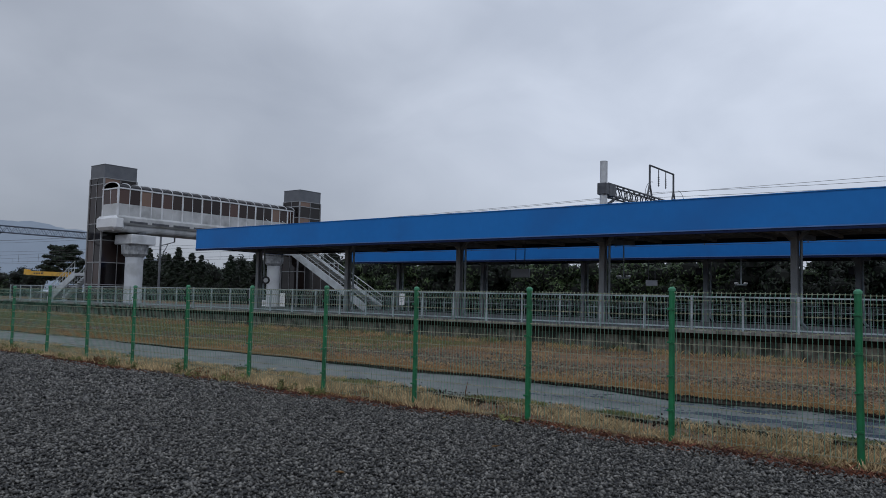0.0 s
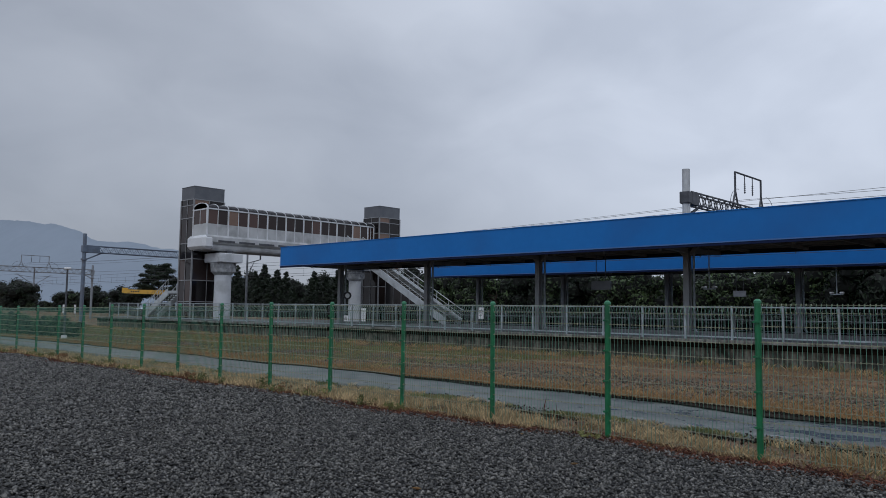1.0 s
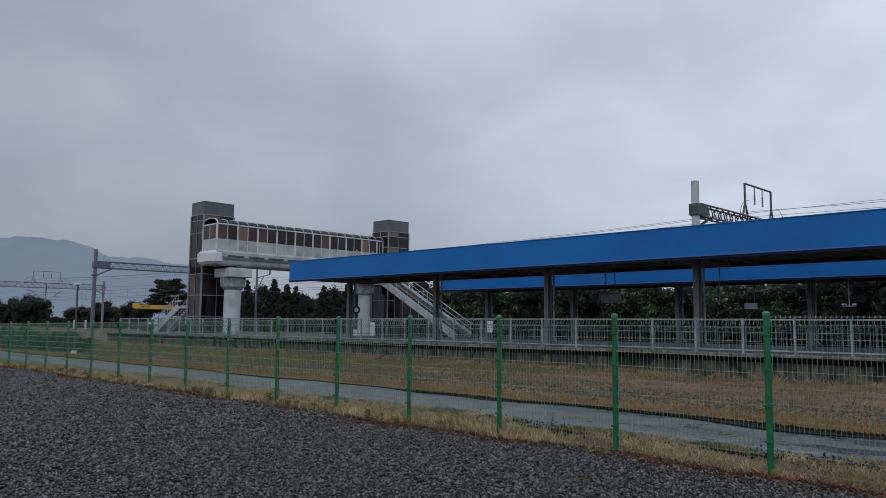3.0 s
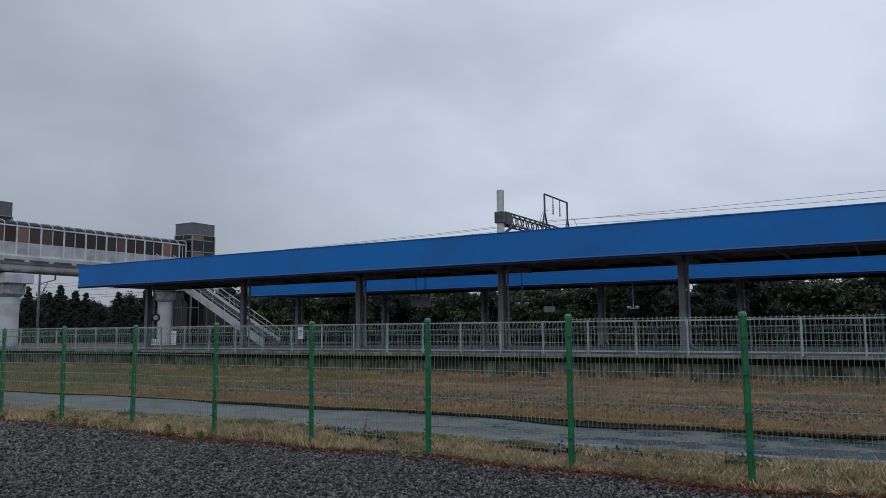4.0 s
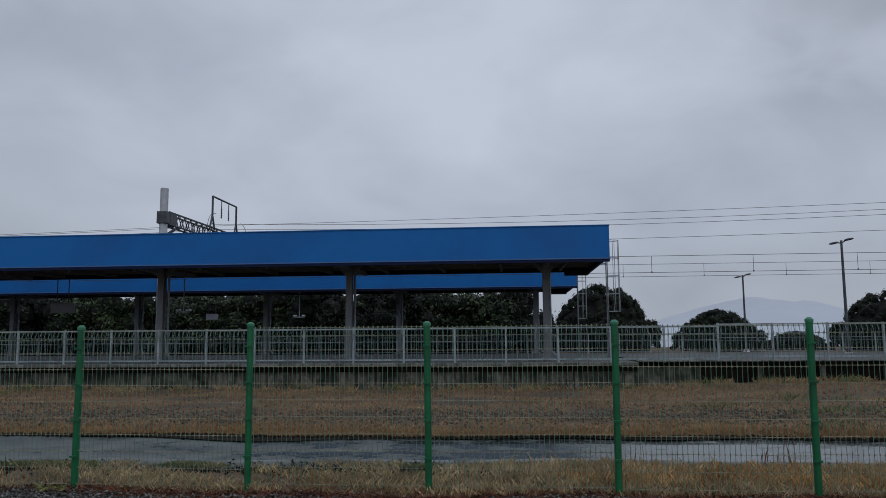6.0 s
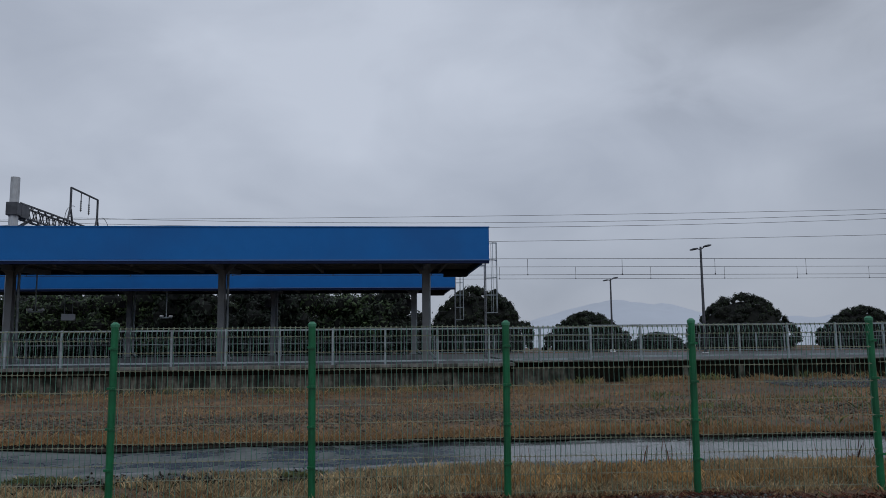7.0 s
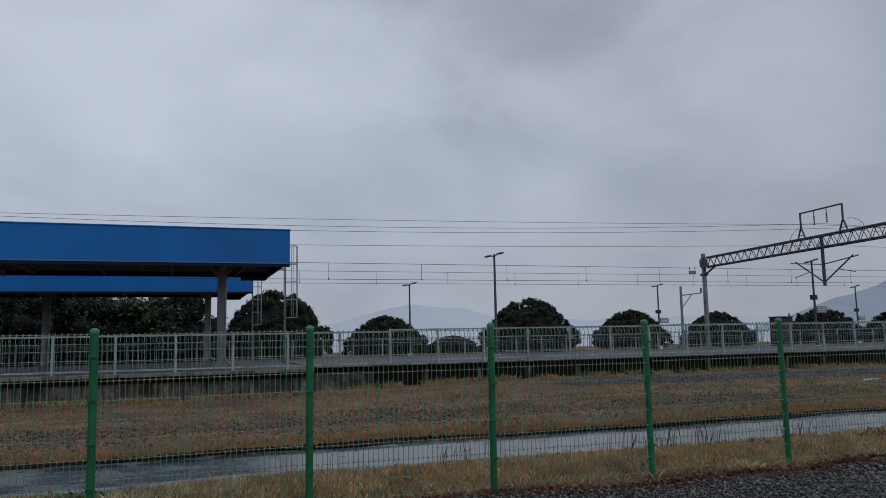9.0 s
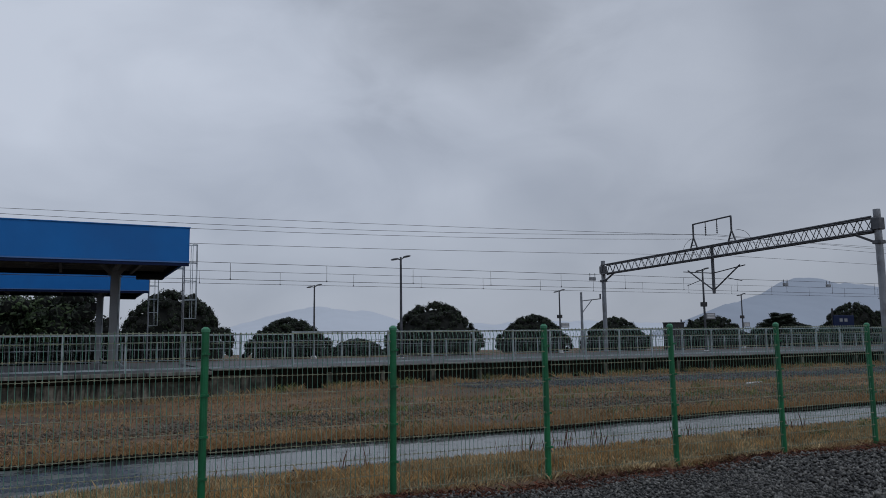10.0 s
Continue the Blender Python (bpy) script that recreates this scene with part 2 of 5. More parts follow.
def add_streaks(m, dark, amount=0.85):
    """Dark streaks that run down the face, with uneven widths and lengths."""
    N, L = m.node_tree.nodes, m.node_tree.links
    b = N["Principled BSDF"]
    old = b.inputs["Base Color"].links[0].from_socket
    ge = N.new("ShaderNodeNewGeometry")
    mp = N.new("ShaderNodeMapping")
    mp.inputs["Scale"].default_value = (7.5, 7.5, 0.8)
    L.new(ge.outputs["Position"], mp.inputs["Vector"])
    nz = N.new("ShaderNodeTexNoise")
    nz.inputs["Scale"].default_value, nz.inputs["Detail"].default_value, nz.inputs["Roughness"].default_value = 1.0, 6, 0.6
    L.new(mp.outputs["Vector"], nz.inputs["Vector"])
    rp = N.new("ShaderNodeMapRange")
    for k, v in (("From Min", 0.44), ("From Max", 0.62), ("To Min", 0.0), ("To Max", amount)):
        rp.inputs[k].default_value = v
    L.new(nz.outputs["Fac"], rp.inputs["Value"])
    mx = N.new("ShaderNodeMix")
    mx.data_type = "RGBA"
    L.new(rp.outputs["Result"], mx.inputs["Factor"])
    L.new(old, mx.inputs["A"])
    mx.inputs["B"].default_value = (*dark, 1)
    L.new(mx.outputs["Result"], b.inputs["Base Color"])


# rain streaks on the wall panels
add_streaks(M_CONC, (0.018, 0.018, 0.014))
M_COPING = mat("pale_coping_concrete", (0.17, 0.165, 0.15), (0.30, 0.29, 0.27), 1.5, 0.85, bump=0.004, dirt=(0.09, 0.085, 0.07), dirt_scale=1.2)
# coping darkened by the same streak pattern, slightly weaker
add_streaks(M_COPING, (0.030, 0.028, 0.022), 0.7)
M_PAVE = mat("platform_paving", (0.024, 0.025, 0.027), (0.050, 0.050, 0.052), 1.2, 0.50, bump=0.002, dirt=(0.06, 0.059, 0.057))
M_PAVE.node_tree.nodes["Principled BSDF"].inputs["Specular IOR Level"].default_value = 0.18
M_PIER = mat("bridge_pier_paint", (0.55, 0.58, 0.62), (0.66, 0.69, 0.72), 0.8, 0.75, dirt=(0.42, 0.44, 0.46), dirt_scale=0.9)
M_BRWHITE = mat("white_bridge_panel", (0.66, 0.68, 0.71), (0.77, 0.79, 0.82), 1.2, 0.5, dirt=(0.48, 0.49, 0.50), dirt_scale=0.8)
M_PIER_STAIN = mat("stained_pier_concrete", (0.20, 0.21, 0.22), (0.52, 0.54, 0.57), 2.2, 0.8, fine_scale=5)
M_BRGREY = mat("grey_bridge_panel", (0.45, 0.465, 0.48), (0.58, 0.595, 0.61), 1.2, 0.6, dirt=(0.30, 0.31, 0.32))
M_TOWGREY = mat("tower_grey_cladding", (0.095, 0.103, 0.120), (0.15, 0.160, 0.178), 1.5, 0.45, metal=0.2)
M_MULLION = mat("tower_mullion", (0.23, 0.235, 0.245), (0.34, 0.345, 0.36), 2, 0.45, metal=0.2)
M_SIGN = mat("white_sign_enamel", (0.62, 0.64, 0.66), (0.74, 0.75, 0.76), 3, 0.4)
M_SIGN_GREY = mat("grey_sign_board", (0.20, 0.215, 0.24), (0.27, 0.285, 0.31), 3, 0.5)
M_BLACK = mat("black_casing", (0.012, 0.012, 0.014), (0.028, 0.028, 0.032), 4, 0.5)
M_YELLOW = mat("yellow_machine_paint", (0.60, 0.33, 0.02), (0.72, 0.42, 0.04), 2, 0.45, dirt=(0.35, 0.20, 0.03), dirt_scale=2)
M_BARK = mat("tree_bark", (0.035, 0.026, 0.020), (0.09, 0.07, 0.055), 6, 0.95, bump=0.02)
M_LEAF_DK = mat("dark_evergreen_leaves", (0.005, 0.010, 0.006), (0.020, 0.034, 0.016), 0.7, 0.5, spread=0.6)
M_LEAF = mat("broad_leaves", (0.009, 0.019, 0.008), (0.085, 0.130, 0.052), 0.6, 0.42, spread=0.6, lo=0.40, hi=0.62)
M_LEAF_DOME = mat("clipped_evergreen_leaves", (0.009, 0.019, 0.010), (0.042, 0.064, 0.027), 0.9, 0.5, spread=0.5)
for leaf_m in (M_LEAF, M_LEAF_DK, M_LEAF_DOME):
    leaf_m.node_tree.nodes["Principled BSDF"].inputs["Specular IOR Level"].default_value = 0.3
# near-black fill: the shade inside the crowns is this colour
M_CROWN_SHADE = mat("inner_twigs", (0.002, 0.003, 0.002), (0.006, 0.008, 0.005), 2, 0.95)
M_STRAW = mat("dry_grass_straw", (0.21, 0.125, 0.056), (0.57, 0.395, 0.205), 0.7, 0.9, spread=0.35, lo=0.3, hi=0.7)
M_PALE_STRAW = mat("pale_dry_grass", (0.14, 0.088, 0.040), (0.80, 0.62, 0.36), 2.6, 0.9, spread=0.45, lo=0.3, hi=0.7)
M_SHRUB = mat("shrub_leaves", (0.018, 0.055, 0.018), (0.075, 0.16, 0.05), 1.5, 0.55, spread=0.45)
M_TAN = mat("tan_dry_grass", (0.20, 0.105, 0.040), (0.74, 0.47, 0.20), 1.6, 0.9, spread=0.45, lo=0.3, hi=0.7)
M_RUST = mat("rusty_weeds", (0.10, 0.054, 0.027), (0.27, 0.152, 0.075), 0.9, 0.9, spread=0.4)
M_WEED = mat("green_weeds", (0.075, 0.092, 0.030), (0.24, 0.245, 0.088), 0.8, 0.8, spread=0.4)


def glass(name, colour, rough=0.06, spec=0.5):
    m = mat(name, tuple(c * 0.7 for c in colour), colour, 0.5, rough, rough2=rough + 0.1)
    m.node_tree.nodes["Principled BSDF"].inputs["Specular IOR Level"].default_value = spec
    return m


def pane_glass(name, dark, warm, rough=0.05, spec=0.35):
    """Tinted opaque panes: some carry the far side's light as colour, most stay dark."""
    m = glass(name, dark, rough, spec)
    N, L = m.node_tree.nodes, m.node_tree.links
    b = N["Principled BSDF"]
    old = b.inputs["Base Color"].links[0].from_socket
    oi = N.new("ShaderNodeObjectInfo")
    pw = N.new("ShaderNodeMath")
    pw.operation = "POWER"
    pw.inputs[1].default_value = 2.6
    L.new(oi.outputs["Random"], pw.inputs[0])
    mx = N.new("ShaderNodeMix")
    mx.data_type = "RGBA"
    L.new(pw.outputs["Value"], mx.inputs["Factor"])
    L.new(old, mx.inputs["A"])
    mx.inputs["B"].default_value = (*warm, 1)
    L.new(mx.outputs["Result"], b.inputs["Base Color"])
    return m


M_GLASS = pane_glass("brown_tinted_glass", (0.022, 0.013, 0.013), (0.11, 0.064, 0.055))
M_TOWER_GLASS = pane_glass("dark_tower_glass", (0.010, 0.0075, 0.008), (0.075, 0.048, 0.042), 0.04, 0.4)
# opaque too: daylight seen through the glass is put into this brown
M_GLASS_WARM = glass("clear_bronze_glass", (0.24, 0.145, 0.105))
M_ROOFGL = glass("smoked_roof_sheet", (0.055, 0.055, 0.065), 0.25)


# distance haze is put into the base colour, and emission adds its glow
def haze_glow_mat(name, colour, glow):
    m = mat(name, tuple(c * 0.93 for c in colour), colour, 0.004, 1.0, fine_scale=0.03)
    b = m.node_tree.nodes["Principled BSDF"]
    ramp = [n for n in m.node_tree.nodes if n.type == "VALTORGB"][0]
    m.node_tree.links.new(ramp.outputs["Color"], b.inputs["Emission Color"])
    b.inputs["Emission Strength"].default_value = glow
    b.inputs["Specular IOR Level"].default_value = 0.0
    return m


# ---- mesh helpers ----
def thing(name, label, category, loc=(0, 0, 0), group="", kind=""):
    e = new(name)
    e.location = loc
    e.empty_display_size = 0.2
    return tagged(e, label, category, group, kind)


def part(name, bm, material, parent=None, label=""):
    me = bpy.data.meshes.new(name)
    bm.normal_update()
    bm.to_mesh(me)
    bm.free()
    me.materials.append(material)
    ob = new(name, me)
    if parent is not None:
        ob.parent = parent
    if label:
        tagged(ob, label)
    return ob


def share(name, mesh, parent, m):
    ob = new(name, mesh)
    ob.parent = parent
    ob.matrix_basis = m
    return ob


def box(bm, lo, hi, bevel=0.0):
    """An upright box between two corners."""
    c = [(a + b) / 2 for a, b in zip(lo, hi)]
    d = [abs(b - a) for a, b in zip(lo, hi)]
    r = bmesh.ops.create_cube(bm, size=1, matrix=Matrix.Translation(c) @ Matrix.Diagonal((*d, 1)))
    if bevel:
        edges = list({e for v in r["verts"] for e in v.link_edges})
        bmesh.ops.bevel(bm, geom=edges, offset=bevel, segments=1, affect="EDGES")
    return bm


def rod(bm, p, q, r, r2=None, n=6, caps=True):
    """A round bar from p to q."""
    p, q = Vector(p), Vector(q)
    r2 = r if r2 is None else r2
    m = (q - p).to_track_quat("Z", "Y").to_matrix()
    rings = []
    for o, rr in ((p, r), (q, r2)):
        rings.append([bm.verts.new(o + m @ Vector((rr * math.cos(2 * math.pi * i / n), rr * math.sin(2 * math.pi * i / n), 0))) for i in range(n)])
    for i in range(n):
        bm.faces.new((rings[0][i], rings[0][(i + 1) % n], rings[1][(i + 1) % n], rings[1][i]))
    if caps:
        bm.faces.new(rings[0][::-1])
        bm.faces.new(rings[1])
    return bm


def bar(bm, p, q, w, h):
    """A rectangular bar from p to q, w wide and h high."""
    p, q = Vector(p), Vector(q)
    d = (q - p).normalized()
    side = d.cross(Vector((0, 0, 1)))
    side = Vector((1, 0, 0)) if side.length < 1e-4 else side.normalized()
    up = side.cross(d)
    rings = [[bm.verts.new(o + side * sx * w / 2 + up * sy * h / 2) for sx, sy in ((-1, -1), (1, -1), (1, 1), (-1, 1))] for o in (p, q)]
    for i in range(4):
        bm.faces.new((rings[0][i], rings[0][(i + 1) % 4], rings[1][(i + 1) % 4], rings[1][i]))
    bm.faces.new(rings[0][::-1])
    bm.faces.new(rings[1])
    return bm


def tube(bm, pts, r, n=4):
    """One continuous round wire through points that run along x."""
    rings = []
    for p in pts:
        rings.append([bm.verts.new(Vector(p) + Vector((0, r * math.cos(2 * math.pi * i / n), r * math.sin(2 * math.pi * i / n)))) for i in range(n)])
    for a, c in zip(rings, rings[1:]):
        for i in range(n):
            bm.faces.new((a[i], a[(i + 1) % n], c[(i + 1) % n], c[i]))
    bm.faces.new(rings[0][::-1])
    bm.faces.new(rings[-1])
    return bm


def B():
    return bmesh.new()


def np_mesh(name, verts, faces, material, label, category, kind="stuff"):
    """A large joined mesh out of numpy arrays, all faces with the same number of corners."""
    me = bpy.data.meshes.new(name)
    faces = np.asarray(faces)
    k = faces.shape[1]
    me.vertices.add(len(verts))
    me.vertices.foreach_set("co", np.asarray(verts, dtype=np.float32).ravel())
    me.loops.add(faces.size)
    me.loops.foreach_set("vertex_index", faces.astype(np.int32).ravel())
    me.polygons.add(len(faces))
    me.polygons.foreach_set("loop_start", np.arange(0, faces.size, k, dtype=np.int32))
    me.update(calc_edges=True)
    me.validate()
    me.materials.append(material)
    return tagged(new(name, me), label, category, kind=kind)


RNG = np.random.default_rng(7)


def field_z(x, y):
    """Height of the field: level at the fence, sinking gently towards the platform."""
    t = np.clip((np.asarray(y, dtype=float) - 13.0) / 11.0, 0, 1)
    far = np.clip((np.asarray(y, dtype=float) - 27.0) / 6.0, 0, 1)
    back = np.clip((np.asarray(y, dtype=float) - 48.0) / 1.5, 0, 1)
    east = np.clip((np.asarray(x, dtype=float) - 2.0) / 8.0, 0, 1) * np.clip((np.asarray(y, dtype=float) - 21.0) / 4.5, 0, 1) * (1 - far)
    return -0.03 - 0.13 * t + 0.26 * east - 0.25 * far + 0.78 * back + 0.02 * np.sin(np.asarray(x) * 0.8 + np.asarray(y) * 1.3) * (1 - far)


# ---- ground, lot, road ----
def grid_sheet(name, xs, ys, zfun, material, label, category):
    X, Y = np.meshgrid(xs, ys)
    Z = zfun(X, Y)
    v = np.stack([X, Y, Z], -1).reshape(-1, 3)
    nx = len(xs)
    i = np.arange(len(xs) - 1)
    j = np.arange(len(ys) - 1)
    I, J = np.meshgrid(i, j)
    a = (J * nx + I).ravel()
    f = np.stack([a, a + 1, a + nx + 1, a + nx], -1)
    return np_mesh(name, v, f, material, label, category, kind="structure")


gx = np.concatenate([[-3000, -900, -300], np.arange(-120, 90, 1.0), [300, 900, 3000]])
gy = np.concatenate([[-2000, -400, -60, -10], np.arange(7.0, 27.5, 0.5), [30, 34, 48, 49.5, 60, 150, 500, 1500, 4000]])
grid_sheet("ground", gx, gy, field_z, M_FIELD, "brown soil field with dry patchy grass", "ground")


def lot_edge(x):
    return 7.95 + 0.13 * np.sin(x * 0.9) + 0.10 * np.sin(x * 2.3 + 1) - 0.018 * np.clip(x, 0, 40) + 0.01 * np.clip(x + 12, -40, 0)


lx_ = np.arange(-70, 40.1, 0.5)
lot_v, lot_f = [], []
for i, x in enumerate(lx_):
    e = float(lot_edge(x))
    lot_v += [(x, -30, 0.0), (x, 2, 0.0), (x, e - 0.5, 0.0), (x, e, -0.03)]
    if i:
        for k in range(3):
            a = (i - 1) * 4 + k
            lot_f.append((a, a + 4, a + 5, a + 1))
np_mesh("gravel_lot", lot_v, np.array(lot_f)[:, ::-1], M_GRAVEL_BED, "near-black yard bed with the shade between stones in its colour", "gravel", kind="structure")


def stones(name, xy, size, material, label, zfun, lift=0.3):
    """Crushed stones: flattened, skewed octahedra."""
    n = len(xy)
    base = np.array([(1, 0, 0), (0, 1, 0), (-1, 0, 0), (0, -1, 0), (0, 0, 0.8), (0, 0, -0.8)], dtype=float)
    v = base[None] * (size * RNG.uniform(0.55, 1.25, (n, 1, 1))) * RNG.uniform(0.55, 1.2, (n, 1, 3))
    v = v + RNG.normal(0, 0.16, (n, 6, 3)) * size
    a = RNG.uniform(0, 6.28, n)
    c, s = np.cos(a), np.sin(a)
    x = v[:, :, 0] * c[:, None] - v[:, :, 1] * s[:, None]
    y = v[:, :, 0] * s[:, None] + v[:, :, 1] * c[:, None]
    tilt = RNG.uniform(-0.5, 0.5, (n, 1))
    z = v[:, :, 2] + tilt * x
    z = z + zfun(xy[:, 0], xy[:, 1])[:, None] + size * (lift + RNG.normal(0, 0.42, (n, 1)))
    P = np.stack([x + xy[:, :1], y + xy[:, 1:], z], -1)
    f = np.array([(0, 1, 4), (1, 2, 4), (2, 3, 4), (3, 0, 4), (1, 0, 5), (2, 1, 5), (3, 2, 5), (0, 3, 5)])
    F = (np.arange(n)[:, None, None] * 6 + f[None]).reshape(-1, 3)
    return np_mesh(name, P.reshape(-1, 3), F, material, label, "gravel")


def packed(x0, x1, y0, y1, sp):
    """Places in a tight, uneven packing: a stone touches its neighbours."""
    X, Y = np.meshgrid(np.arange(x0, x1, sp), np.arange(y0, y1, sp * 0.87))
    X = X + (np.arange(X.shape[0])[:, None] % 2) * sp / 2
    return np.stack([X.ravel(), Y.ravel()], -1) + RNG.normal(0, sp * 0.24, (X.size, 2))


for x0, x1, y0, y1, sp, size in ((-10, 7, 1.9, 8.2, 0.035, 0.0228), (-20, -10, 1.9, 8.2, 0.048, 0.031), (-30, -20, 3.5, 8.2, 0.054, 0.036), (7, 14, 3.5, 8.2, 0.050, 0.032), (-50, -30, 4.0, 8.2, 0.10, 0.05), (-10, 7, -3.0, 1.9, 0.068, 0.040)):
    xy = packed(x0, x1, y0, y1, sp)
    xy = xy[xy[:, 1] < lot_edge(xy[:, 0]) + 0.05]
    stones("gravel_stones", xy, size, M_STONE, "dark wet crushed stones covering the yard", lambda x, y: 0.0 * x)

# ballast along the track side of the field
vx = np.concatenate([RNG.uniform(-34, 16, 5000), RNG.uniform(-9, 1, 5000)])
vy = RNG.uniform(7.9, 9.9, 10000)
stones("verge_stones", np.stack([vx, vy], -1), 0.020, M_BALLAST, "grey stones scattered on the verge under the fence", lambda x, y: -0.04 + 0.0 * x)
n_b = 26000
bx = RNG.uniform(-45, 45, n_b)
by = 16.6 + RNG.normal(0, 1.0, n_b) + 0.5 * np.sin(bx * 0.22)
stones("ballast_strip", np.stack([bx, by], -1), 0.040, M_BALLAST, "grey weathered ballast strip across the field", field_z)


n_b = 15000
bx = RNG.uniform(12, 48, n_b)
by = 23.6 - 0.05 * (bx - 22) + RNG.normal(0, 0.55, n_b)
stones("ballast_strip", np.stack([bx, by], -1), 0.045, M_BALLAST_GREY, "blue-grey ballast strip beside the open platform", field_z)
cx_ = RNG.uniform(-50, 48, 28000)
cy_ = 12.7 + 12.6 * RNG.uniform(0, 1, 28000) ** 1.15
M_CREEPER = mat("withered_creeper", (0.040, 0.016, 0.012), (0.20, 0.070, 0.038), 1.5, 0.9, spread=0.5)
M_CLOD = mat("brown_stony_soil", (0.085, 0.044, 0.022), (0.33, 0.185, 0.088), 1.1, 0.95, fine_scale=12, spread=0.5)
stones("soil_clods", np.stack([cx_, cy_], -1), 0.030, M_CLOD, "brown stony clods scattered over the field", field_z, lift=0.1)


def road_far(x):
    return 12.45 + 0.10 * np.sin(x * 0.7) + 0.07 * np.sin(x * 2.1 + 0.6) - 0.012 * np.clip(-x - 10, 0, 60)


def road_near(x):
    return 9.75 + 0.12 * np.sin(x * 0.55 + 1) + 0.08 * np.sin(x * 1.9)


rv, rf = [], []
rx_ = np.arange(-90, 60.1, 0.5)
for i, x in enumerate(rx_):
    n0, f0 = float(road_near(x)), float(road_far(x))
    for t in (0, 0.01, 0.25, 0.5, 0.75, 0.99, 1):
        y = n0 + (f0 - n0) * t
        rv.append((x, y, (-0.08 if t in (0, 1) else 0.012) + (0.006 * math.sin(x * 0.9 + 4 * t) if 0 < t < 1 else 0)))
    if i:
        for k in range(6):
            a = (i - 1) * 7 + k
            rf.append((a, a + 7, a + 8, a + 1))
np_mesh("road", rv, np.array(rf), M_ROAD, "wet grey concrete lane with puddles between dry verges", "road", kind="structure")


sv, sf = [], []
for i, x in enumerate(np.arange(-80, 50.1, 0.4)):
    f0 = float(road_far(x))
    w = 0.03 + (0.06 + 0.80 * max(0.0, noise.noise((x * 0.32, 3.3, 0.0)))) * min(1.0, max(0.0, (x + 15) / 8))
    sv += [(x, f0 - w, 0.028), (x, f0 - w * 0.3, 0.034), (x, f0 + 0.05, 0.038), (x, f0 + 0.14, -0.03)]
    if i:
        for k in range(3):
            a = (i - 1) * 4 + k
            sf.append((a, a + 4, a + 5, a + 1))
np_mesh("verge_soil", sv, np.array(sf), M_SOIL_SHADE, "dark wet soil washed onto the lane edge", "soil", kind="structure")
ex = RNG.uniform(-13, 28, 9000)
ey = road_far(ex) - np.abs(RNG.normal(0, 0.10, len(ex))) + 0.06
stones("verge_clods", np.stack([ex, ey], -1), 0.022, M_SOIL_SHADE, "dark crumbs of soil along the lane edge", lambda x, y: 0.03 + 0.0 * x)
ex = RNG.uniform(-15, 16, 9000)
ey = road_near(ex) + 0.12 * np.sin(ex * 3.1) + RNG.normal(0, 0.20, len(ex))
stones("verge_clods", np.stack([ex, ey], -1), 0.020, M_SOIL_SHADE, "dark crumbs of soil along the near lane edge", lambda x, y: 0.0 * x)

# ---- grass ----
def blades(name, x, y, h, w, material, label, zfun, lean=0.5):
    n = len(x)
    a = RNG.uniform(0, 6.28, n)
    hh = h * RNG.uniform(0.5, 1.3, n)
    ww = w * RNG.uniform(0.6, 1.4, n)
    z0 = zfun(x, y) - 0.01
    dx, dy = np.cos(a) * ww, np.sin(a) * ww
    lx, ly = RNG.normal(0, lean, n) * hh, RNG.normal(0, lean, n) * hh
    v = np.stack([
        np.stack([x - dx, y - dy, z0], -1), np.stack([x + dx, y + dy, z0], -1),
        np.stack([x + dx * 0.7 + lx * 0.4, y + dy * 0.7 + ly * 0.4, z0 + hh * 0.6], -1),
        np.stack([x + lx, y + ly, z0 + hh], -1)], 1)
    f = np.array([(0, 1, 2), (0, 2, 3)])
    F = (np.arange(n)[:, None, None] * 4 + f[None]).reshape(-1, 3)
    return np_mesh(name, v.reshape(-1, 3), F, material, label, "grass")


def patchy(n, x0, x1, y0, y1, freq, cut, seed):
    x = RNG.uniform(x0, x1, n)
    y = RNG.uniform(y0, y1, n)
    k = np.array([noise.noise((a * freq, b * freq, seed)) for a, b in zip(x, y)])
    ok = k > cut
    return x[ok], y[ok]


x, y = patchy(110000, -60, 40, 12.55, 16.0, 0.55, -0.1, 1.0)
blades("dry_grass", x, y, 0.065, 0.0042, M_STRAW, "straw-coloured dry grass on the field", field_z)
x, y = patchy(120000, -75, 60, 15.5, 25.3, 0.4, 0.0, 5.0)
blades("dry_grass", x, y, 0.075, 0.006, M_STRAW, "sparse straw-coloured dry grass by the platform", field_z)
x, y = patchy(60000, -60, 45, 13.0, 25.3, 0.45, -0.05, 9.0)
blades("rusty_weeds", x, y, 0.065, 0.009, M_RUST, "reddish brown withered weeds on the field", field_z)
x, y = patchy(110000, -90, -16, 12.8, 25.0, 0.35, -0.15, 14.0)
blades("green_weeds", x, y, 0.10, 0.009, M_WEED, "low green weeds on the field", field_z)
x, y = patchy(14000, 4, 45, 14.0, 22.0, 0.6, 0.22, 17.0)
blades("green_weeds", x, y, 0.16, 0.012, M_WEED, "low green weeds on the field", field_z)
x, y = patchy(70000, 2, 48, 13.0, 25.0, 0.6, -0.02, 41.0)
blades("dry_grass", x, y, 0.060, 0.0048, M_STRAW, "straw-coloured dry grass on the open field", field_z)
x = RNG.uniform(-60, 40, 70000)
y = road_far(x) + np.abs(RNG.normal(0, 0.75, len(x))) + 0.08
blades("verge_grass", x, y, 0.11, 0.0045, M_FRINGE, "orange dry grass fringe along the lane", field_z)


